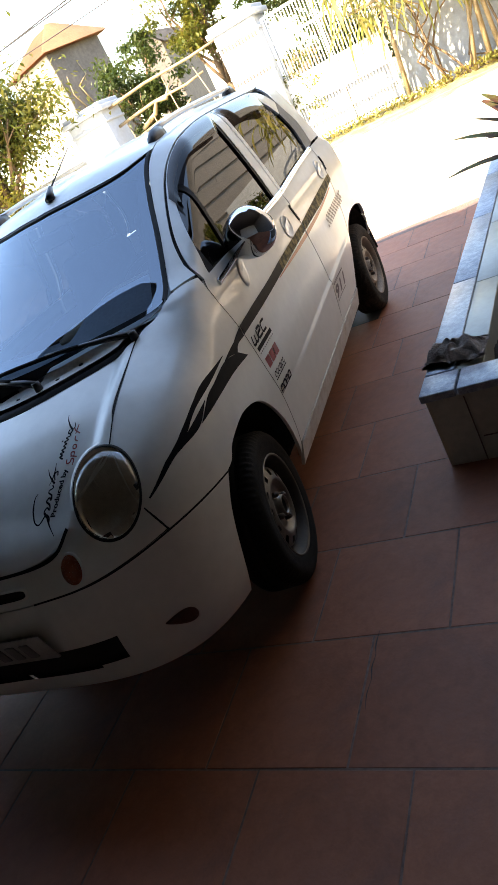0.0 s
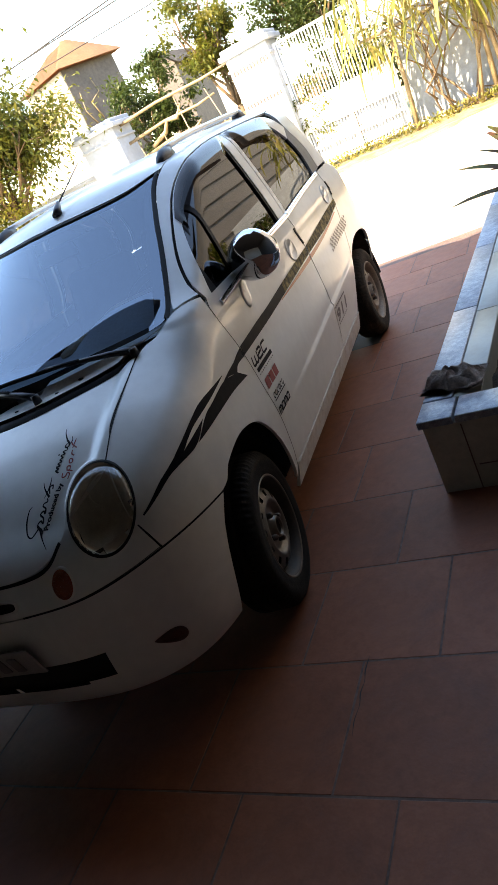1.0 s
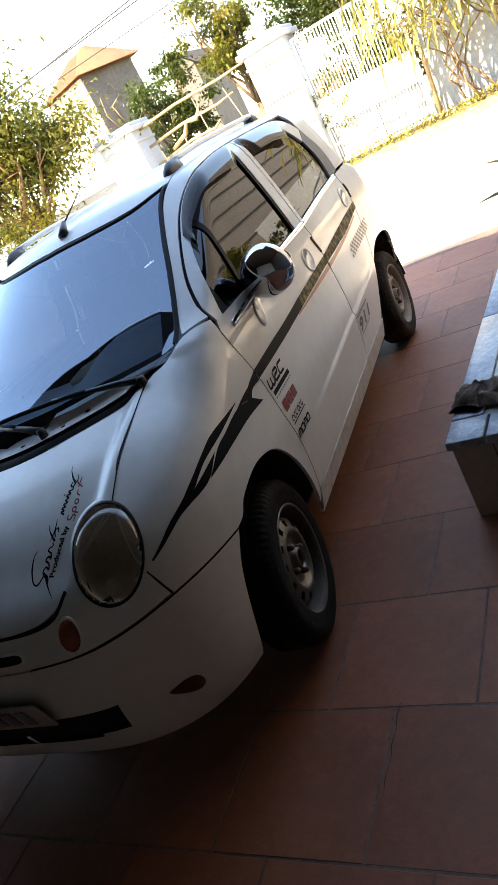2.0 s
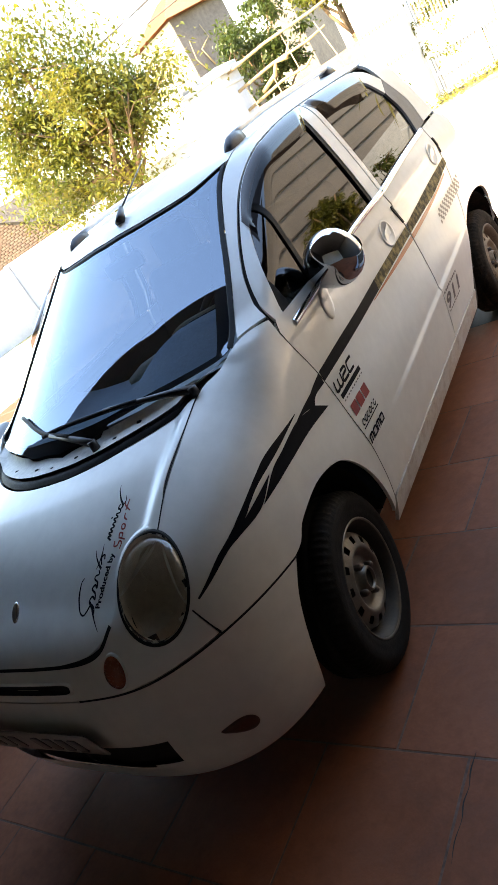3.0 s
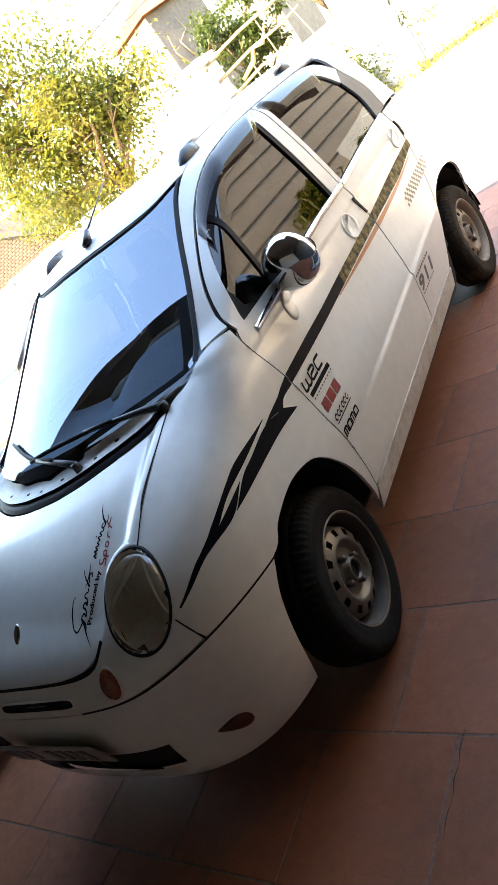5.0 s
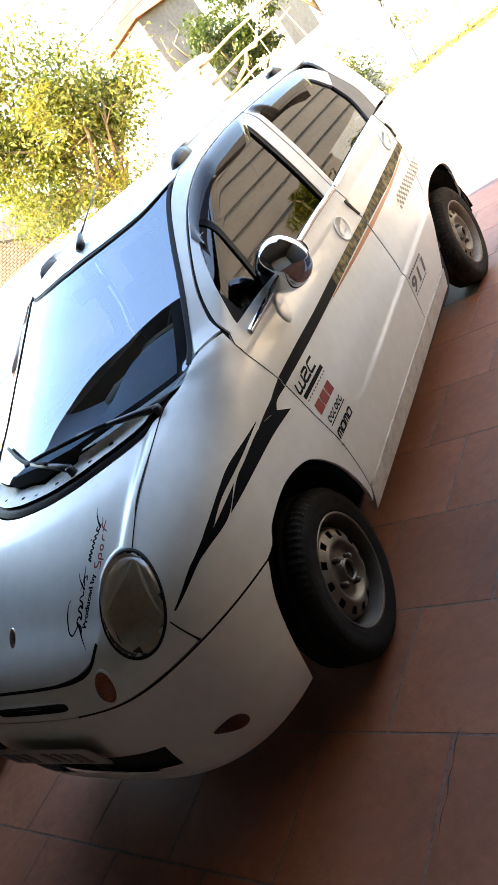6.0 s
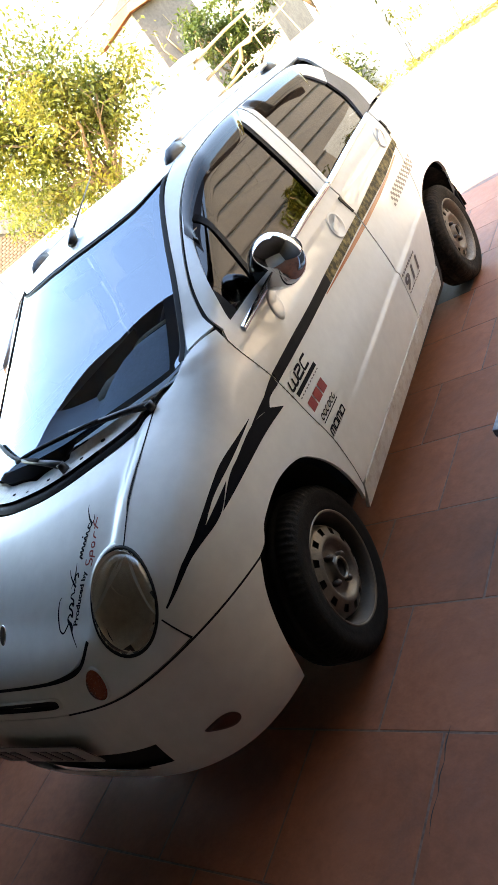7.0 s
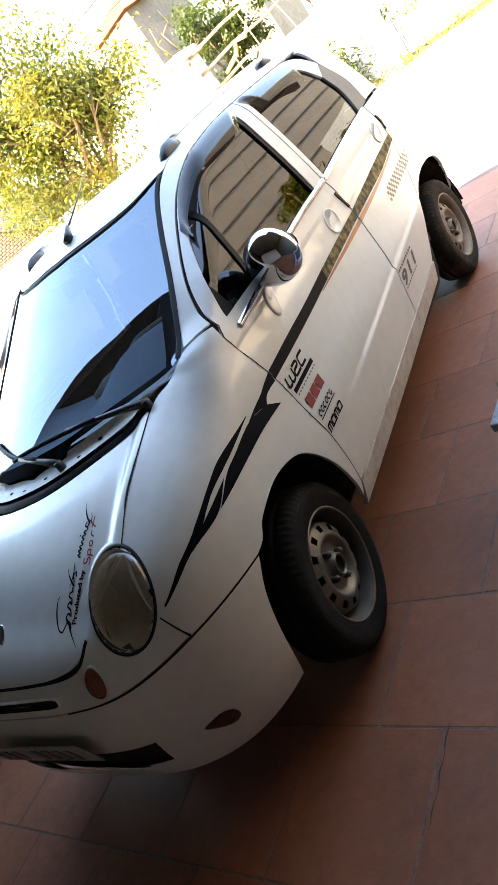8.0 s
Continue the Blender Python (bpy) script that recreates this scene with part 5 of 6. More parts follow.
    # chrome strips under the panes
    for pts in ([(0.30, 0.955), (0.6, 0.975), (0.95, 0.994), (1.303, 1.0)], [(1.315, 1.001), (1.7, 1.024), (2.08, 1.04)]):
        lo = [(y, z - 0.004) for y, z in pts]
        hi = [(y, z + 0.016) for y, z in pts]
        p = ribbon(lo, hi, 40, 5, 0.0)
        p = p + normal(p) * (0.004 + 0.006 * np.sin(np.linspace(0, math.pi, 5)))[None, :, None]
        part("chrome_belt_strip", panel_bm(p, side, 0.008), CHROME, car, "chrome strip under the window")
    # mirror
    m = bmesh.new()
    bmesh.ops.create_uvsphere(m, u_segments=36, v_segments=20, radius=1)
    for v in m.verts:
        x, y, z = v.co
        y = y * 0.066 if y < 0 else y * 0.022
        k = 1 - 0.10 * z
        v.co = (0.803 * side + (x * 0.096 * k + z * 0.020) * side, 0.53 + y, 1.030 + z * 0.088 - 0.016 * x)
    mirror = part("door_mirror", m, CHROME, car, "chrome-capped door mirror")
    part("mirror_glass", grid_bm(np.array([[(side * (0.815 + 0.08 * r * math.cos(a)), 0.5535, 1.036 + 0.052 * r * math.sin(a)) for a in np.linspace(0, 2 * math.pi, 28, endpoint=False)] for r in (1.0, 0.01)]), closed_v=True), CHROME, mirror)
    ang = np.linspace(0, 2 * math.pi, 28, endpoint=False)[None]
    r, lift = (np.array(v)[:, None] for v in ((1.0, 0.96, 0.8, 0.5, 0.01), (0.0, 0.003, 0.0045, 0.005, 0.005)))
    q = flank(0.508 + r * 0.036 * np.cos(ang) + r * 0.014 * np.sin(ang), 0.922 + r * 0.054 * np.sin(ang), lift)
    part("mirror_foot", grid_bm(q * S, closed_v=True, flip=side < 0), PAINT, mirror)

# roof, screen, rear glass
ROOF_F = [(0.0, 0.605), (0.2, 0.625), (0.38, 0.685), (0.503, 0.795)]
p = down(coons(ROOF_F, [(0.0, 2.50), (0.25, 2.49), (0.50, 2.43)], [(0, 0.605), (0, 2.50)], [(0.503, 0.795), (0.51, 1.0), (0.513, 1.5), (0.513, 2.0), (0.50, 2.43)], 28, 46, 0.002))
part("roof", panel_bm(np.concatenate([p[::-1] * [-1, 1, 1], p[1:]], 0), 1, 0.02), PAINT, car)
WS_SIDE = [(0.616, 0.128), (0.609, 0.204), (0.568, 0.384), (0.525, 0.545), (0.496, 0.69), (0.497, 0.785)]
WS_BASE = [(0.0, -0.112), (0.2, -0.085), (0.40, -0.005), (0.55, 0.075), (0.616, 0.128)]
ws_top = [(x, y - 0.006) for x, y in ROOF_F[:-1]] + [WS_SIDE[-1]]
p = down(coons(WS_BASE, ws_top, [WS_BASE[0], ws_top[0]], WS_SIDE, 24, 26, 0.012), -0.002)
screen_p = np.concatenate([p[::-1] * [-1, 1, 1], p[1:]], 0)
screen = part("windscreen", grid_bm(screen_p), SCREEN, car, "clear windscreen reflecting the sky")
# black seal round the screen
loop = [screen_p[0, j] for j in range(26)] + [screen_p[i, -1] for i in range(1, screen_p.shape[0])] + [screen_p[-1, j] for j in range(24, -1, -1)]
seal = np.array(loop)
mid = np.array([0, 0.30, 1.16])
into = mid - seal
into = into / np.linalg.norm(into, axis=1, keepdims=True)
part("screen_seal", grid_bm(np.stack([seal - into * 0.014 + [0, 0, 0.001], seal + [0, 0, 0.006], seal + into * 0.004 + [0, 0, 0.006], seal + into * 0.006 - [0, 0, 0.004]], 1)), BLACK, screen)
under = screen_p - normal(screen_p) * 0.003
nx = screen_p.shape[0]
for name, sub in (("frit_foot", under[:, 0:2]), ("frit_side", under[0:3, 1:]), ("frit_side", under[nx - 3:nx, 1:]), ("frit_head", under[:, 24:26])):
    part(name, grid_bm(sub), BLACK, screen, "black printed edge of the screen")
p = side_sheet([(0.62, 2.65, 1.04), (0.3, 2.70, 1.04), (0.0, 2.71, 1.04)], [(0.49, 2.45, 1.43), (0.25, 2.50, 1.45), (0.0, 2.52, 1.46)], [(0.62, 2.65, 1.04), (0.49, 2.45, 1.43)], [(0, 2.71, 1.04), (0, 2.52, 1.46)], 20, 14, 0.0, -0.004)
part("rear_screen", grid_bm(np.concatenate([p * [1, 1, 1], (p[::-1] * [-1, 1, 1])[1:]], 0)), FAR_GLASS, car)

# scuttle between bonnet and screen, with its rubber strip
back = np.array(curve_pts(HOOD_BACK, 30))
front = np.array(curve_pts(WS_BASE, 30))
sc = np.array([[(back[k] + [0.002, 0.030]) * (1 - t) + (front[k] + [0, 0.012]) * t for t in np.linspace(0, 1, 6)] for k in range(30)])
p = down(sc, -0.005)
p[..., 2] += bonnet_rise(p) * np.linspace(1, 0, 6)[None] + np.linspace(0.020, -0.012, 6)[None]
part("scuttle", grid_bm(np.concatenate([p[::-1] * [-1, 1, 1], p[1:]], 0)), DUSTY_PAINT, car, "dusty silver scuttle panel")
rb = np.array([[back[k] + np.array([0.0, 0.004 + 0.036 * t]) for t in np.linspace(0, 1, 5)] for k in range(30)])
p = down(rb, -0.002)
p[..., 2] += bonnet_rise(p)
p[..., 2] += 0.008 * np.sin(np.linspace(0, math.pi, 5))[None]
part("bonnet_seal", grid_bm(np.concatenate([p[::-1] * [-1, 1, 1], p[1:]], 0)), BLACK, car)
for x, y in ((0.10, -0.128), (-0.12, -0.125), (-0.02, -0.14), (0.26, -0.095), (0.335, -0.05), (-0.28, -0.09)):
    part("scuttle_plug", box_bm(0.016, 0.010, 0.008, 0.003, down(np.array([[x, y]]), -0.010)[0]), BLACK, car)

# wipers
for px, mid_, line in (((0.195, -0.115), (-0.03, -0.062), [(0.08, -0.085), (-0.10, -0.035), (-0.33, 0.085)]),
                       ((0.52, 0.012), (0.22, -0.030), [(0.34, -0.012), (0.15, -0.040), (-0.08, -0.052)])):
    a, b = down(np.array([px, mid_]), 0.012)
    wiper = part("wiper", tube_bm([a, a * 0.75 + b * 0.25 + [0, 0, 0.004], a * 0.5 + b * 0.5 + [0, 0, 0.003], b], [0.013, 0.011, 0.009, 0.007], 8, flat=0.6), PLASTIC, car, "black wiper with a long blade")
    blade = down(curve_pts(line, 14), 0.008)
    part("wiper_blade", tube_bm(list(blade), 0.0075, 6), BLACK, wiper)
    part("wiper_pivot", tube_bm([a - [0, 0, 0.03], a + [0, 0, 0.008]], [0.015, 0.013], 12), PLASTIC, wiper)

# roof rails
for side in (1, -1):
    ends = []
    rail = None
    for y0, y1 in ((0.86, 0.99), (1.93, 2.05)):
        x0 = 0.475 if y0 < 1 else 0.465
        secs = []
        for t, h, w in ((0.0, 0.008, 0.016), (0.12, 0.030, 0.022), (0.35, 0.044, 0.026), (0.7, 0.046, 0.026), (1.0, 0.040, 0.022)) if y0 < 1 else ((0.0, 0.040, 0.022), (0.3, 0.046, 0.026), (0.65, 0.044, 0.026), (0.88, 0.030, 0.022), (1.0, 0.008, 0.016)):
            y = y0 + (y1 - y0) * t
            z = down(np.array([[x0, y]]))[0][2]
            secs.append([((x0 + w * math.cos(a)) * side, y, z - 0.006 + max(0.0, h * math.sin(a))) for a in np.linspace(-0.3, math.pi + 0.3, 10)])
        b = grid_bm(np.array(secs), flip=side < 0)
        b.faces.new([v for v in b.verts][:10][:: side])
        b.faces.new([v for v in b.verts][40:50][:: -side])
        ends.append(b)
    ys = np.linspace(0.96, 1.96, 12)
    zs = down(np.stack([0 * ys + 0.473, ys], -1))[:, 2] + 0.028
    rail = part("roof_rail", tube_bm([(0.473 * side, y, z) for y, z in zip(ys, zs)], 0.012, 10), ALUMINIUM, car, "silver roof rail on black feet")
    for b in ends:
        part("rail_foot", b, PLASTIC, rail)

# aerial
a0 = down(np.array([[0.06, 0.665]]))[0]
aerial = part("aerial", tube_bm([a0, a0 + [0, 0.02, 0.02], a0 + [0.0, 0.05, 0.045]], [0.022, 0.017, 0.008], 12), PLASTIC, car, "thin whip aerial on a black base")
part("aerial_whip", tube_bm([a0 + [0, 0.045, 0.04], a0 + [0.0, 0.32, 0.15]], [0.0035, 0.002], 6), PLASTIC, aerial)

# wheels


def wheel(at, steer, side, front):
    w = new("wheel")
    w.parent = car
    w.matrix_basis = Matrix.Translation(at) @ pose(0, 0, 0, 0, 0, steer) @ Matrix.Diagonal((side, 1, 1, 1))
    tagged(w, "steel wheel with a worn dusty tyre")
    prof = [(0.168, -0.07), (0.20, -0.078), (0.235, -0.077), (0.252, -0.068), (0.262, -0.056), (0.2655, -0.04), (0.2660, -0.022), (0.262, -0.020), (0.262, -0.015), (0.266, -0.013), (0.266, 0.013),
            (0.262, 0.015), (0.262, 0.020), (0.266, 0.022), (0.2655, 0.040), (0.262, 0.056), (0.252, 0.068), (0.240, 0.0745), (0.236, 0.0765), (0.215, 0.079), (0.211, 0.0775), (0.195, 0.078), (0.180, 0.0745), (0.172, 0.070), (0.168, 0.064)]

    def tread(i, k):
        return 0.982 if i % 3 == 0 and (3 <= k <= 5 or 14 <= k <= 16) else 1.0

    part("tyre", lathe_bm(prof, 216, shape=tread), TYRE if front else WARM_RUBBER, w, "worn black tyre" if front else "tyre browned by dust and painted warm bounce light")
    rim_prof = [(0.168, 0.058), (0.176, 0.067), (0.1765, 0.072), (0.172, 0.0735), (0.166, 0.068), (0.161, 0.056), (0.157, 0.034), (0.154, 0.010), (0.148, 0.004)]
    part("rim", lathe_bm(rim_prof, 64), RIM_SHADE if front else WARM_DISC, w, "silver steel rim")
    # paler ring stands for light caught on the rim's lip
    part("rim_edge", lathe_bm([(0.1745, 0.066), (0.1775, 0.0705), (0.1775, 0.0745), (0.1735, 0.0760), (0.1695, 0.0725)], 64), DISC_STEEL if front else WARM_DISC, w, "rim edge painted paler for the light it catches")
    # dished disc with twelve square holes
    n = 96
    disc = [(0.149, 0.004), (0.143, 0.026), (0.138, 0.040), (0.129, 0.048), (0.108, 0.055), (0.100, 0.060), (0.094, 0.061), (0.087, 0.057), (0.078, 0.042), (0.068, 0.039), (0.050, 0.042), (0.039, 0.046), (0.036, 0.064), (0.032, 0.068), (0.028, 0.066), (0.026, 0.030)]
    p = np.array([[(x, r * math.cos(2 * math.pi * i / n), r * math.sin(2 * math.pi * i / n)) for i in range(n)] for r, x in disc])

    def holes(c):
        r, a = math.hypot(c[1], c[2]), math.atan2(c[2], c[1])
        return not (0.110 < r < 0.128 and ((a / (2 * math.pi) * 12) % 1) < 0.375)

    part("disc", grid_bm(p, closed_v=True, keep=holes), DISC_STEEL if front else WARM_DISC, w, "dished steel disc with square holes")
    hub = lathe_bm([(0.0285, 0.030), (0.0285, 0.060), (0.026, 0.056), (0.001, 0.054)], 24)
    part("hub", hub, BLACK, w, "black hub centre")
    for k in range(4):
        a = 0.15 + k * math.pi / 2
        nut = tube_bm([(0.036, 0, 0), (0.060, 0, 0), (0.066, 0, 0)], [0.0105, 0.0105, 0.005], 6)
        bmesh.ops.translate(nut, verts=nut.verts[:], vec=(0, 0.052 * math.cos(a), 0.052 * math.sin(a)))
        part("wheel_nut", nut, RUST, w)
    part("drum", lathe_bm([(0.001, -0.01), (0.145, -0.01), (0.155, -0.06)], 32), DARK, w)
    return w


wheel((0.645, -0.02, 0.266), STEER, 1, True)
wheel((-0.645, -0.02, 0.266), STEER, -1, True)
wheel((0.643, 2.34, 0.266), 0, 1, False)
wheel((-0.643, 2.34, 0.266), 0, -1, False)
for side in (1, -1):
    for wy, mud in ((-0.03, False), (2.34, True)):
        p = np.array([[(side * x, wy + 0.34 * math.cos(a), 0.26 + 0.365 * math.sin(a)) for a in np.linspace(0.02, math.pi - 0.02, 30)] for x in (0.30, 0.5, 0.71 if mud else 0.655)])
        part("wheel_liner", grid_bm(p, flip=side > 0), WARM_RUBBER if mud else DARK, car)
        part("liner_wall", box_bm(0.02, 0.70, 0.62, 0.005, (side * 0.31, wy, 0.36)), DARK, car)
    # dark box added to block a bright spot behind the rear wheel
    part("tail_shield", box_bm(0.34, 0.02, 0.42, 0.004, (side * 0.52, 2.69, 0.45)), DARK, car)
    part("mud_flap", box_bm(0.12, 0.012, 0.14, 0.004, (side * 0.645, 2.645, 0.33)), BLACK, car)

# number plate with its writing as bars
pl = part("number_plate", box_bm(0.50, 0.008, 0.105, 0.006, (-0.02, 0, 0), pose(0, 0, 0, 12)), PLATE, car, "worn white number plate")
pl.matrix_basis = Matrix.Translation((0.012, -0.708, 0.446))
for k in range(8):
    if k != 3:
        b = box_bm(0.034, 0.003, 0.060, 0.003, (-0.23 + k * 0.055, -0.0055, 0))
        bmesh.ops.transform(b, matrix=pose(0, 0, 0, 12), verts=b.verts[:])
        part("plate_bar", b, GREY_TRIM, pl)

# emblem on the bonnet, set off the middle to fit the camera's view
b = bmesh.new()
bmesh.ops.create_uvsphere(b, u_segments=20, v_segments=10, radius=1)
e0 = down(np.array([[0.04, -0.545]]))[0]
for v in b.verts:
    v.co = Vector(e0) + Vector((v.co.x * 0.017, v.co.y * 0.022, v.co.z * 0.007 + v.co.y * 0.018 + 0.008))
part("bonnet_emblem", b, CHROME, car, "small oval chrome emblem")

# ---- decals on both flanks ----
STRIPES = [
    ("side_stripe", DECAL, [(-0.485, 0.684), (-0.39, 0.720), (-0.338, 0.728), (-0.245, 0.7325), (-0.165, 0.766)],
     [(-0.485, 0.688), (-0.395, 0.732), (-0.33, 0.741), (-0.225, 0.759), (-0.160, 0.769)]),
    ("side_stripe", DECAL, [(-0.232, 0.732), (-0.16, 0.734), (-0.053, 0.737), (0.071, 0.737), (0.205, 0.727)],
     [(-0.232, 0.733), (-0.145, 0.7675), (-0.08, 0.776), (0.044, 0.786), (0.152, 0.764)]),
    ("side_stripe", DECAL, [(0.044, 0.783), (0.09, 0.780), (0.152, 0.762)], [(0.046, 0.787), (0.10, 0.793), (0.160, 0.797)]),
    ("side_stripe", DECAL, [(0.150, 0.764), (0.184, 0.779), (0.252, 0.778)], [(0.158, 0.796), (0.20, 0.804), (0.252, 0.811)]),
    ("side_stripe", DECAL, [(-0.40, 0.7275), (-0.33, 0.738), (-0.285, 0.750), (-0.26, 0.760), (-0.199, 0.776), (-0.08, 0.788), (0.053, 0.802)],
     [(-0.40, 0.7305), (-0.36, 0.7425), (-0.33, 0.7515), (-0.30, 0.762), (-0.195, 0.7925), (-0.109, 0.807), (0.053, 0.804)]),
    ("side_stripe", DECAL, [(0.258, 0.779), (0.45, 0.780), (0.63, 0.783), (0.85, 0.790)], [(0.258, 0.812), (0.45, 0.817), (0.64, 0.820), (0.86, 0.829)]),
    ("mottled_stripe", DECAL_MIRROR, [(0.85, 0.790), (1.10, 0.799), (1.332, 0.806)], [(0.86, 0.829), (1.10, 0.836), (1.332, 0.842)]),
    ("mottled_stripe", DECAL_MIRROR, [(1.345, 0.806), (1.6, 0.812), (1.82, 0.818), (2.14, 0.850)], [(1.345, 0.843), (1.6, 0.858), (1.82, 0.870), (2.14, 0.884)]),
    ("orange_stripe", DECAL_ORANGE, [(0.78, 0.782), (1.10, 0.779), (1.332, 0.780)], [(0.78, 0.785), (1.10, 0.793), (1.332, 0.799)]),
    ("orange_stripe", DECAL_ORANGE, [(1.345, 0.780), (1.62, 0.790), (1.86, 0.807), (2.04, 0.826)], [(1.345, 0.799), (1.62, 0.806), (1.86, 0.818), (2.04, 0.834)]),
]
for side in (1, -1):
    S = np.array([side, 1, 1])
    for name, m, lo, hi in STRIPES:
        part(name, grid_bm(ribbon(lo, hi, 40, 4) * S, flip=side < 0), m, car)


def flank_quads(name, material, boxes, slant=0.0, label=""):
    """Small flat marks on the left flank: y0, y1, z0, z1 each."""
    bm = bmesh.new()
    for y0, y1, z0, z1 in boxes:
        q = ribbon([(y0, z0), (y1, z0)], [(y0 + slant * (z1 - z0), z1), (y1 + slant * (z1 - z0), z1)], 5, 3, 0.0014)
        grid_bm(q, bm)
    return tagged(part(name, bm, material, car, label), kind="stuff" if len(boxes) > 1 else "")


def stroke_bm(pts, wide, place, bm=None, n=40):
    """A flat pen stroke through a few places, laid on a surface by place(u, v); wide may swell along it."""
    c = curve_pts(pts, n)
    d = np.gradient(c, axis=0)
    d = d / np.maximum(np.linalg.norm(d, axis=1, keepdims=True), 1e-9)
    w = np.interp(np.linspace(0, 1, n), np.linspace(0, 1, len(wide)), wide)[:, None] / 2
    nrm = np.stack([-d[:, 1], d[:, 0]], -1)
    e = np.stack([c - nrm * w, c + nrm * w], 1)
    q = place(e[..., 0].ravel(), e[..., 1].ravel()).reshape(n, 2, 3)
    return grid_bm(q, bm)


def on_door(y0, z0, lean=0.0):
    return lambda u, v: flank(y0 + u + lean * v, z0 + v, 0.0016)


# rally mark of bent strokes over a bar, drawn as plain shapes
logo = bmesh.new()
mark = on_door(0.280, 0.722, 0.35)
for pts in ([(0.0, 0.031), (0.0, 0.006), (0.006, 0.0), (0.022, 0.0), (0.028, 0.006), (0.028, 0.026)], [(0.028, 0.010), (0.033, 0.0), (0.050, 0.0), (0.056, 0.006), (0.056, 0.031)],
            [(0.062, 0.031), (0.094, 0.031), (0.100, 0.025), (0.097, 0.018), (0.070, 0.015), (0.065, 0.009), (0.067, 0.0), (0.110, 0.0)],
            [(0.158, 0.031), (0.122, 0.031), (0.115, 0.025), (0.115, 0.006), (0.122, 0.0), (0.158, 0.0)]):
    stroke_bm(pts, [0.0085], mark, logo, 30)
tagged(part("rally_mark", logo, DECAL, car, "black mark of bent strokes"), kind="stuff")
flank_quads("mark_bar", DECAL, [(0.286, 0.462, 0.694, 0.709)])
flank_quads("mark_dashes", DECAL_GREY, [(0.289 + k * 0.0175, 0.299 + k * 0.0175, 0.683, 0.687) for k in range(10)])
for k in range(3):
    flank_quads("red_square", DECAL_RED, [(0.298 + k * 0.049, 0.340 + k * 0.049, 0.622, 0.660)])
rings = bmesh.new()
mark = on_door(0.306, 0.578, 0.25)
for k in range(6):
    stroke_bm([(0.011 + 0.0225 * k + 0.0085 * math.cos(a), 0.0085 + 0.0085 * math.sin(a)) for a in np.linspace(0.6 * (k % 3), 5.2 + (k % 2), 8)], [0.0045], mark, rings, 20)
tagged(part("maker_mark", rings, DECAL, car, "black row of open rings"), kind="stuff")
flank_quads("mark_line", DECAL, [(0.305, 0.446, 0.567, 0.571)])
arches = bmesh.new()
mark = on_door(0.308, 0.513, 0.1)
for k in range(4):
    u = k * 0.0355
    stroke_bm([(u, 0.0), (u, 0.020), (u + 0.004, 0.025), (u + 0.023, 0.025), (u + 0.027, 0.020), (u + 0.027, 0.0)], [0.0075], mark, arches, 24)
    stroke_bm([(u + 0.0135, 0.0), (u + 0.0135, 0.023)] if k % 2 == 0 else [(u, 0.003), (u + 0.027, 0.003)], [0.006], mark, arches, 6)
tagged(part("maker_mark", arches, DECAL, car, "black row of square arches"), kind="stuff")
checks = [(1.70 + i * 0.042 + 0.10 * j / 3 * 0.2, 1.70 + i * 0.042 + 0.021 + 0.10 * j / 3 * 0.2, 0.700 + j * 0.0145 + i * 0.0018, 0.700 + j * 0.0145 + 0.0145 + i * 0.0018) for j in range(4) for i in range(11)]
checks = [(a + (0.021 if k // 11 % 2 else 0), b + (0.021 if k // 11 % 2 else 0), c, d) for k, (a, b, c, d) in enumerate(checks)]
flank_quads("chequered_mark", DECAL_GREY, checks)
for k, numeral in enumerate("911"):
    part("door_numeral", text_bm(numeral, 0.078, lambda x, y: flank(1.345 + (x + 0.0445 * k) * 2.05, 0.446 + y * 0.98), shear=0.15, bold=0.003), DECAL_GREY, car)
for line in ([(1.300, 0.943), (1.318, 0.90), (1.334, 0.859)], [(2.140, 0.985), (2.150, 0.945), (2.150, 0.905)]):
    for side in (1, -1):
        q = ribbon([(y - 0.007, z) for y, z in line], [(y + 0.007, z) for y, z in line], 12, 3, 0.004)
        part("door_edge_guard", panel_bm(q, side, 0.006), BLACK, car, "black door edge guard")
flank_quads("numeral_line", DECAL_GREY, [(1.352 + k * 0.027, 1.372 + k * 0.027, 0.513, 0.523) for k in range(9)] + [(1.36 + k * 0.027, 1.38 + k * 0.027, 0.430, 0.436) for k in range(8)])


def bonnet_place(x0, y0, turn, wide=1.0):
    def place(x, y):
        q = down(np.stack([x0 - y + turn * x * wide, y0 + x * wide], -1))
        q[:, 2] += bonnet_rise(q) + 0.0015
        return q
    return place


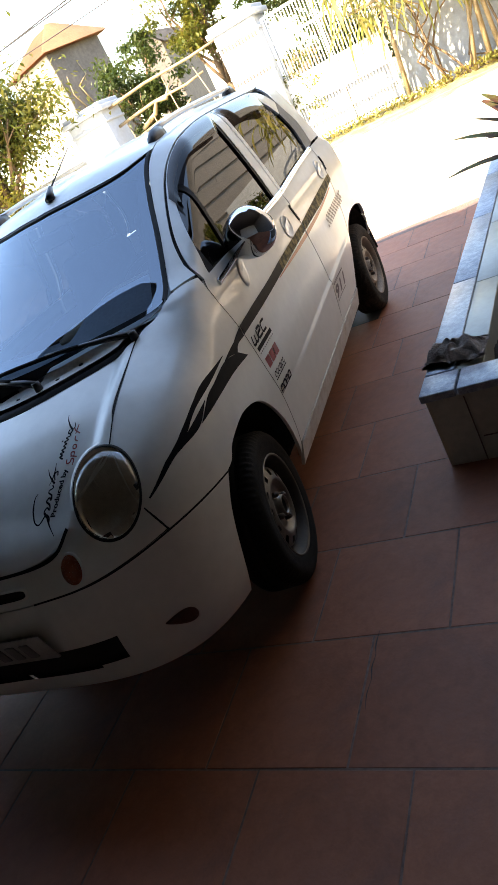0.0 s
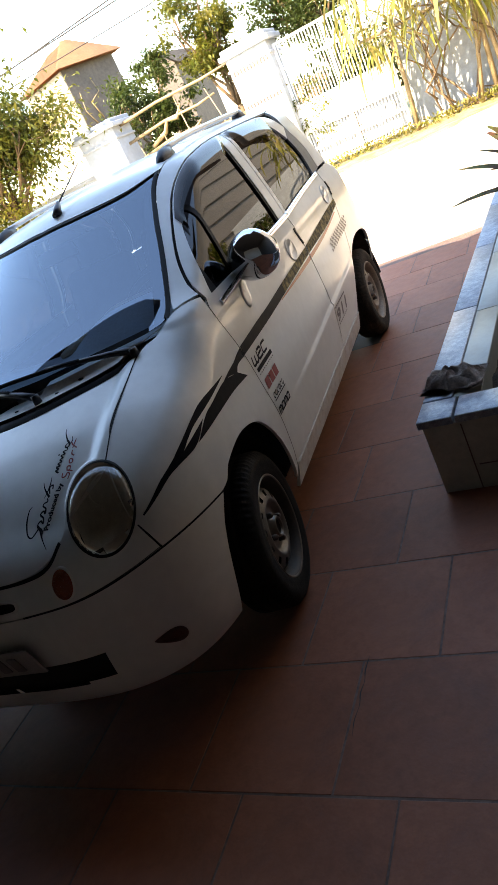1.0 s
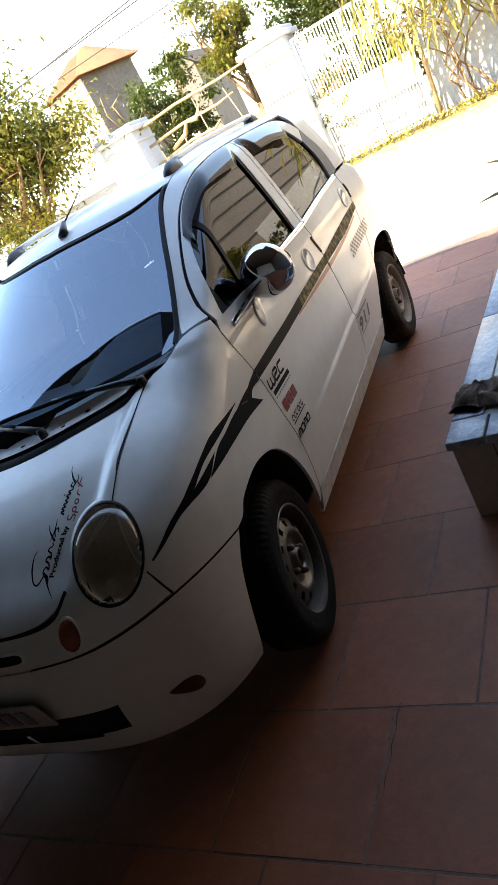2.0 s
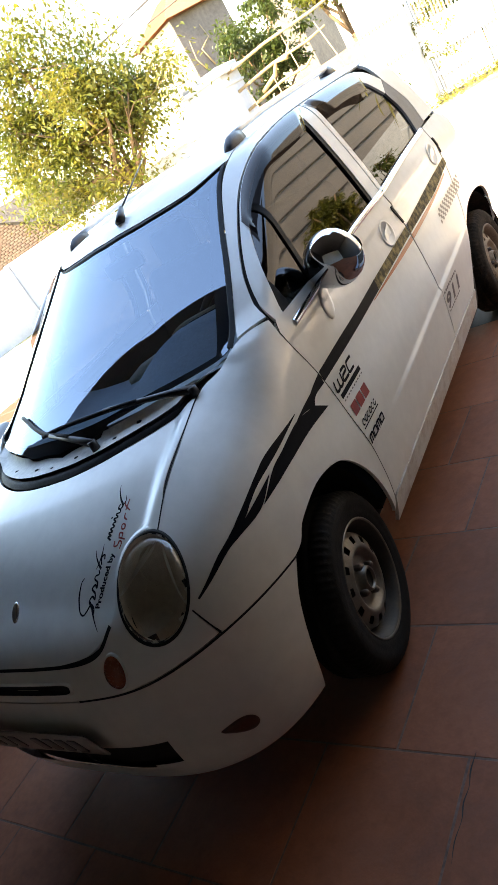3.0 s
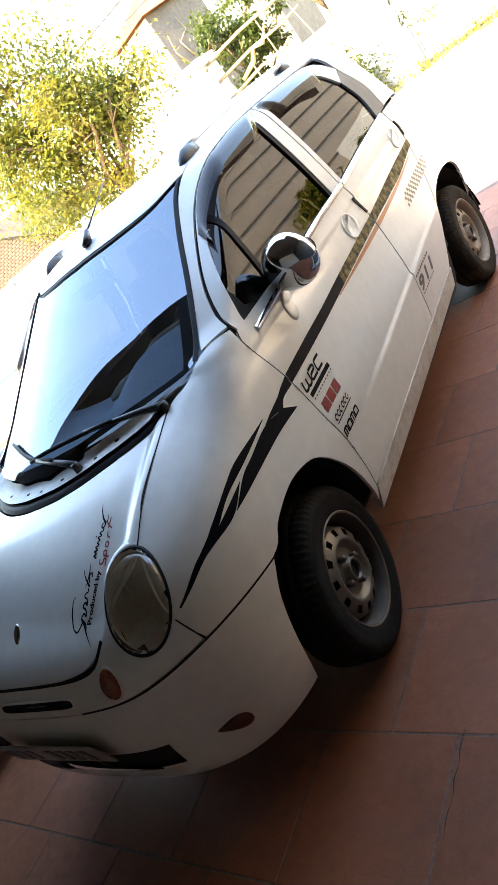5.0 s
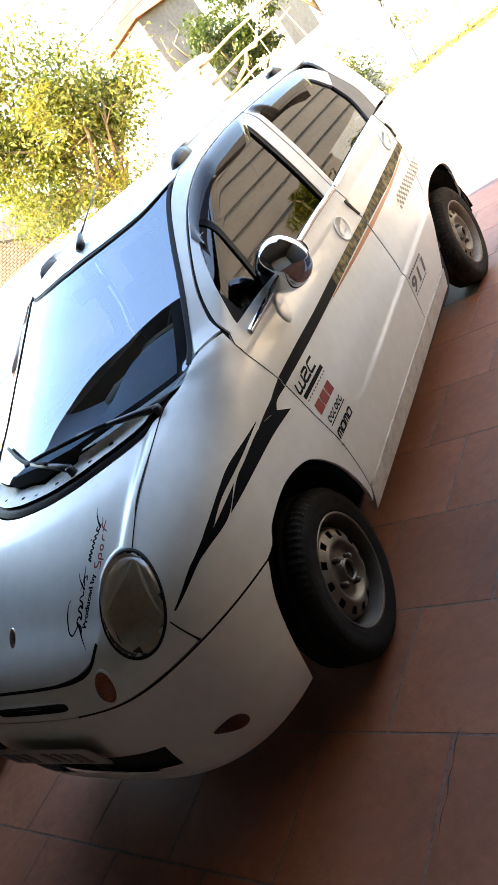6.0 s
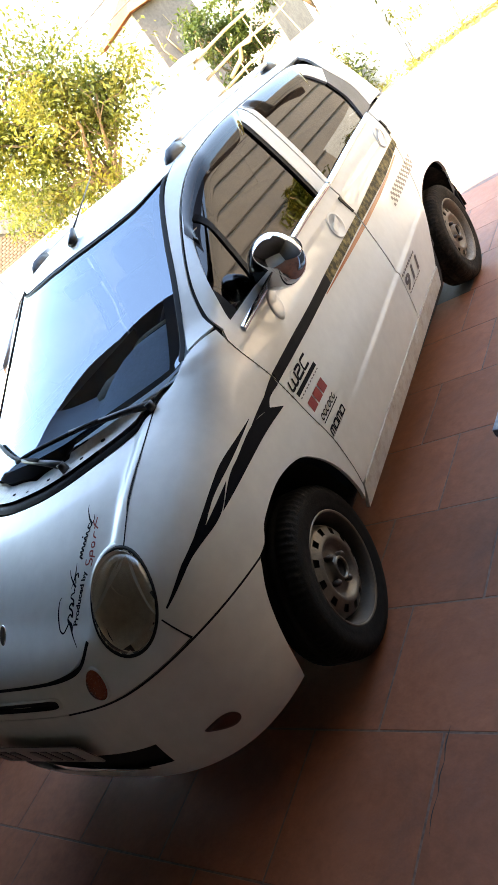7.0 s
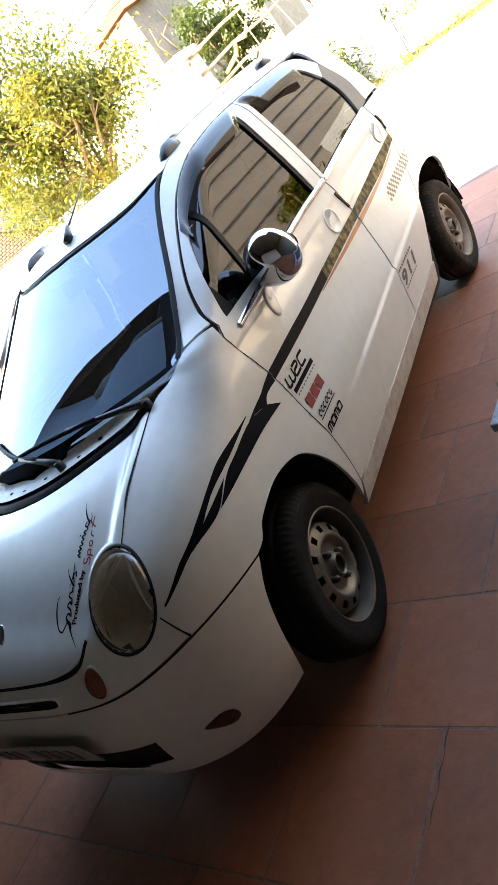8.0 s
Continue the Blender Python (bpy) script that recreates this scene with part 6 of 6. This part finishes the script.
# flowing brush script "Sports mind": u runs along the words, v to the tops of the letters
pen = bonnet_place(0.342, -0.545, 0.20)
script = bmesh.new()
for pts, wide in (
        ([(0.070, 0.052), (0.060, 0.060), (0.030, 0.058), (0.004, 0.044), (-0.004, 0.028), (0.006, 0.018), (0.018, 0.010), (0.010, -0.004), (-0.006, -0.008)], [0.002, 0.006, 0.0035, 0.005, 0.003]),
        ([(0.024, 0.016), (0.012, 0.004), (-0.010, -0.012), (-0.034, -0.034)], [0.004, 0.006, 0.003, 0.0015]),
        ([(0.012, 0.006), (0.024, 0.018), (0.034, 0.010), (0.028, 0.0), (0.040, 0.003), (0.048, 0.016), (0.056, 0.008), (0.050, 0.0), (0.062, 0.002)], [0.004, 0.005]),
        ([(0.062, 0.002), (0.068, 0.014), (0.074, 0.012), (0.078, 0.002), (0.086, 0.006)], [0.004, 0.0035]),
        ([(0.088, 0.0), (0.098, 0.012), (0.112, 0.026), (0.128, 0.036)], [0.006, 0.004, 0.0015]),
        ([(0.086, 0.018), (0.100, 0.012), (0.120, 0.010), (0.142, 0.014)], [0.0015, 0.005, 0.0015]),
        ([(0.096, 0.002), (0.112, 0.008), (0.118, 0.0), (0.108, -0.004)], [0.004]),
        ([(0.150, -0.004), (0.158, 0.010), (0.160, 0.0), (0.168, 0.012), (0.170, 0.0), (0.178, 0.011), (0.182, 0.0), (0.190, 0.010), (0.194, 0.001)], [0.0045]),
        ([(0.194, 0.001), (0.202, 0.012), (0.206, 0.001), (0.214, 0.011), (0.218, 0.0), (0.228, 0.003)], [0.0045, 0.004]),
        ([(0.240, 0.010), (0.230, 0.012), (0.226, 0.004), (0.236, 0.0), (0.252, 0.016), (0.276, 0.034), (0.292, 0.040)], [0.004, 0.006, 0.004, 0.0015]),
        ([(0.236, 0.0), (0.248, -0.004), (0.262, 0.004)], [0.004, 0.0015]),
        ([(0.203, 0.020), (0.207, 0.022)], [0.005])):
    stroke_bm(pts, wide, pen, script, 30)
tagged(part("bonnet_script", script, DECAL, car, "black flowing brush lettering"), kind="stuff")
tagged(part("bonnet_script", text_bm("Produced by", 0.0215, bonnet_place(0.366, -0.535, 0.30, 1.0), bold=0.0008), DECAL, car, "small black lettering"), kind="stuff")
red = bmesh.new()
pen = bonnet_place(0.412, -0.415, 0.06)
for pts in ([(0.018, 0.022), (0.006, 0.020), (0.008, 0.010), (0.018, 0.006), (0.014, -0.002), (0.0, 0.0)], [(0.026, 0.012), (0.022, -0.010)], [(0.025, 0.010), (0.036, 0.012), (0.036, 0.002), (0.026, 0.001)],
            [(0.054, 0.012), (0.046, 0.008), (0.048, 0.0), (0.057, 0.002), (0.058, 0.010), (0.052, 0.012)], [(0.068, 0.0), (0.074, 0.010), (0.086, 0.012)], [(0.092, 0.0), (0.104, 0.018), (0.116, 0.026)], [(0.092, 0.014), (0.122, 0.012)]):
    stroke_bm(pts, [0.0035, 0.0045, 0.003], pen, red, 20)
tagged(part("bonnet_script", red, DECAL_RED, car, "red slanted brush lettering"), kind="stuff")

# ---- inside the car ----
dash_p = []
for x in np.linspace(-0.60, 0.60, 25):
    row = []
    hump = 0.085 * math.exp(-((x - 0.34) / 0.19) ** 4)
    yb = -0.02 + 0.17 * (x / 0.6) ** 2
    for t, z in ((0.0, 0.975), (0.35, 0.975 + 0.25 * hump), (0.7, 0.975 + hump), (0.92, 0.975 + hump), (1.0, 0.93 + hump * 0.7), (1.05, 0.75), (1.0, 0.55)):
        row.append((x, yb + t * 0.42, z))
    dash_p.append(row)
part("dashboard", grid_bm(np.array(dash_p)), DASH, car, "dark grey dashboard")
part("dash_cloth", tube_bm([(0.02, 0.30, 0.985), (0.08, 0.33, 0.995), (0.13, 0.37, 1.0), (0.17, 0.42, 1.0)], [0.012, 0.030, 0.028, 0.012], 10, flat=0.4), CREAM, car, "cream cloth lying on the dashboard")
part("cluster_trim", tube_bm([(x, 0.405 + 0.17 * (x / 0.6) ** 2, 0.977 + 0.085 * math.exp(-((x - 0.34) / 0.19) ** 4)) for x in np.linspace(0.20, 0.50, 16)], 0.006, 6), CREAM, car, "cream edge of the instrument hood")
vent = bmesh.new()
for k in range(9):
    box_bm(0.008, 0.035, 0.006, 0.001, (0.22 + k * 0.016, 0.06 + k * 0.006, 0.966), bm=vent)
part("dash_vent", vent, BLACK, car)
ring_c = Vector((0.33, 0.60, 0.92))
tilt = pose(0, 0, 0, 65)
sw = tube_bm([ring_c + tilt.to_3x3() @ Vector((0.18 * math.cos(a), 0.18 * math.sin(a), 0)) for a in np.linspace(0, 2 * math.pi, 37)], 0.015, 8, cap=False)
steering = part("steering_wheel", sw, PLASTIC, car)
part("steering_hub", box_bm(0.30, 0.06, 0.04, 0.015, ring_c, tilt), PLASTIC, steering)
part("steering_column", tube_bm([ring_c, ring_c + Vector((0, -0.25, -0.10))], 0.04, 12), PLASTIC, steering)
for sx in (0.33, -0.33):
    seat = part("front_seat", box_bm(0.46, 0.48, 0.16, 0.06, (sx, 0.95, 0.52), segs=4), FABRIC, car, "dark fabric seat")
    part("seat_back", box_bm(0.46, 0.14, 0.62, 0.06, (sx, 1.22, 0.86), pose(0, 0, 0, -14), segs=4), FABRIC, seat)
    part("head_rest", box_bm(0.26, 0.09, 0.17, 0.04, (sx, 1.33, 1.22), pose(0, 0, 0, -8), segs=4), FABRIC, seat)
bench = part("rear_bench", box_bm(1.16, 0.46, 0.18, 0.06, (0, 1.85, 0.53), segs=4), FABRIC, car, "dark fabric bench")
part("bench_back", box_bm(1.16, 0.14, 0.60, 0.06, (0, 2.12, 0.85), pose(0, 0, 0, -16), segs=4), FABRIC, bench)
p = down(np.stack(np.meshgrid(np.linspace(-0.53, 0.53, 14), np.linspace(0.68, 2.38, 22), indexing="ij"), -1), -0.035)
part("headliner", grid_bm(p, flip=True), NEAR_BLACK, car)
part("rear_mirror", box_bm(0.20, 0.03, 0.06, 0.012, (0, 0.62, 1.30)), PLASTIC, car)

# far flank and far wheels drawn in to fit the camera's view
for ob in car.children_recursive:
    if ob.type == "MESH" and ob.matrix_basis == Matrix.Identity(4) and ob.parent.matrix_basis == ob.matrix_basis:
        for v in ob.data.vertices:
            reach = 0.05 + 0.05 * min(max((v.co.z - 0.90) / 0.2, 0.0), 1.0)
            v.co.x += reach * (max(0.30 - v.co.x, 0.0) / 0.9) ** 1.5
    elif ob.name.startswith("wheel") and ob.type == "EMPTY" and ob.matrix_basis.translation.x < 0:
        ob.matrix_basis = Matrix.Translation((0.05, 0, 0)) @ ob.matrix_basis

# ---- terrace tiles, last ----
floor = thing("floor", "red terracotta terrace tiles laid in staggered rows", "floor", Matrix.Translation((1.0, 0.035, 0)) @ pose(0, 0, 0, 0, 0, -2.4), kind="structure")
PITCH = 0.420
tile_bm = box_bm(PITCH - 0.006, PITCH - 0.006, 0.02, 0.0012, (0, 0, 0), segs=1)
tile_me, grey_me = bpy.data.meshes.new("tile"), bpy.data.meshes.new("grey_tile")
tile_bm.to_mesh(tile_me)
tile_bm.to_mesh(grey_me)
tile_bm.free()
tile_me.materials.append(TERRACOTTA)
grey_me.materials.append(GREY_TILE)
rest = []
rnd = random.Random(2)
for row in range(-11, 10):
    shift = {-1: 0.205, -2: -0.015, -3: 0.155, -4: -0.02}.get(row, 0.03 if row % 2 == 0 else 0.20) + rnd.uniform(-0.012, 0.012) * (row < -4 or row > -1)
    for k in range(-24, 12):
        x, y = shift + (k + 0.5) * PITCH, (row + 0.5) * PITCH
        wy = 0.035 + y
        if wy + PITCH / 2 > TERRACE_Y + 0.06 or wy < -4.5 or x + 1 > 5.9 or x + 1 < -8.9:
            continue
        m = Matrix.Translation((x, y, -0.010 + rnd.uniform(-0.0005, 0.0005))) @ pose(0, 0, 0, rnd.uniform(-0.06, 0.06), rnd.uniform(-0.06, 0.06), rnd.uniform(-0.25, 0.25))
        near = -1.3 < x < 0.95 and -1.1 < y < 4.2
        if row == 5 and -0.55 < x < -0.3:
            # one tile split in two halves to fit the camera's view, the inner one grey
            shared("tile", grey_me, floor, m @ Matrix.Translation((-PITCH / 4, 0, 0)) @ Matrix.Diagonal((0.494, 1, 1, 1)))
            shared("tile", tile_me, floor, m @ Matrix.Translation((PITCH / 4, 0, 0)) @ Matrix.Diagonal((0.494, 1, 1, 1)))
        elif near:
            shared("tile", tile_me, floor, m)
        else:
            rest.append(m)
bm = bmesh.new()
for m in rest:
    b = bmesh.new()
    b.from_mesh(tile_me)
    bmesh.ops.transform(b, matrix=m, verts=b.verts[:])
    joined(bm, b)
tagged(part("far_tiles", bm, TERRACOTTA, floor, smooth=False), kind="stuff")

# cracks and scuffs in the tiles before the car
to_floor = floor.matrix_basis.inverted()


def on_floor(u, v):
    return np.array([to_floor @ Vector((a, b, 0.0012)) for a, b in zip(u, v)])


for pts, wide in (([(0.982, -0.37), (0.977, -0.42), (0.981, -0.46), (0.975, -0.50), (0.979, -0.54), (0.972, -0.59), (0.975, -0.64)], [0.001, 0.0045, 0.0012, 0.004, 0.001, 0.003, 0.0004]),):
    part("crack", stroke_bm(pts, wide, on_floor, n=24), CABLE, floor, "dark ragged crack")
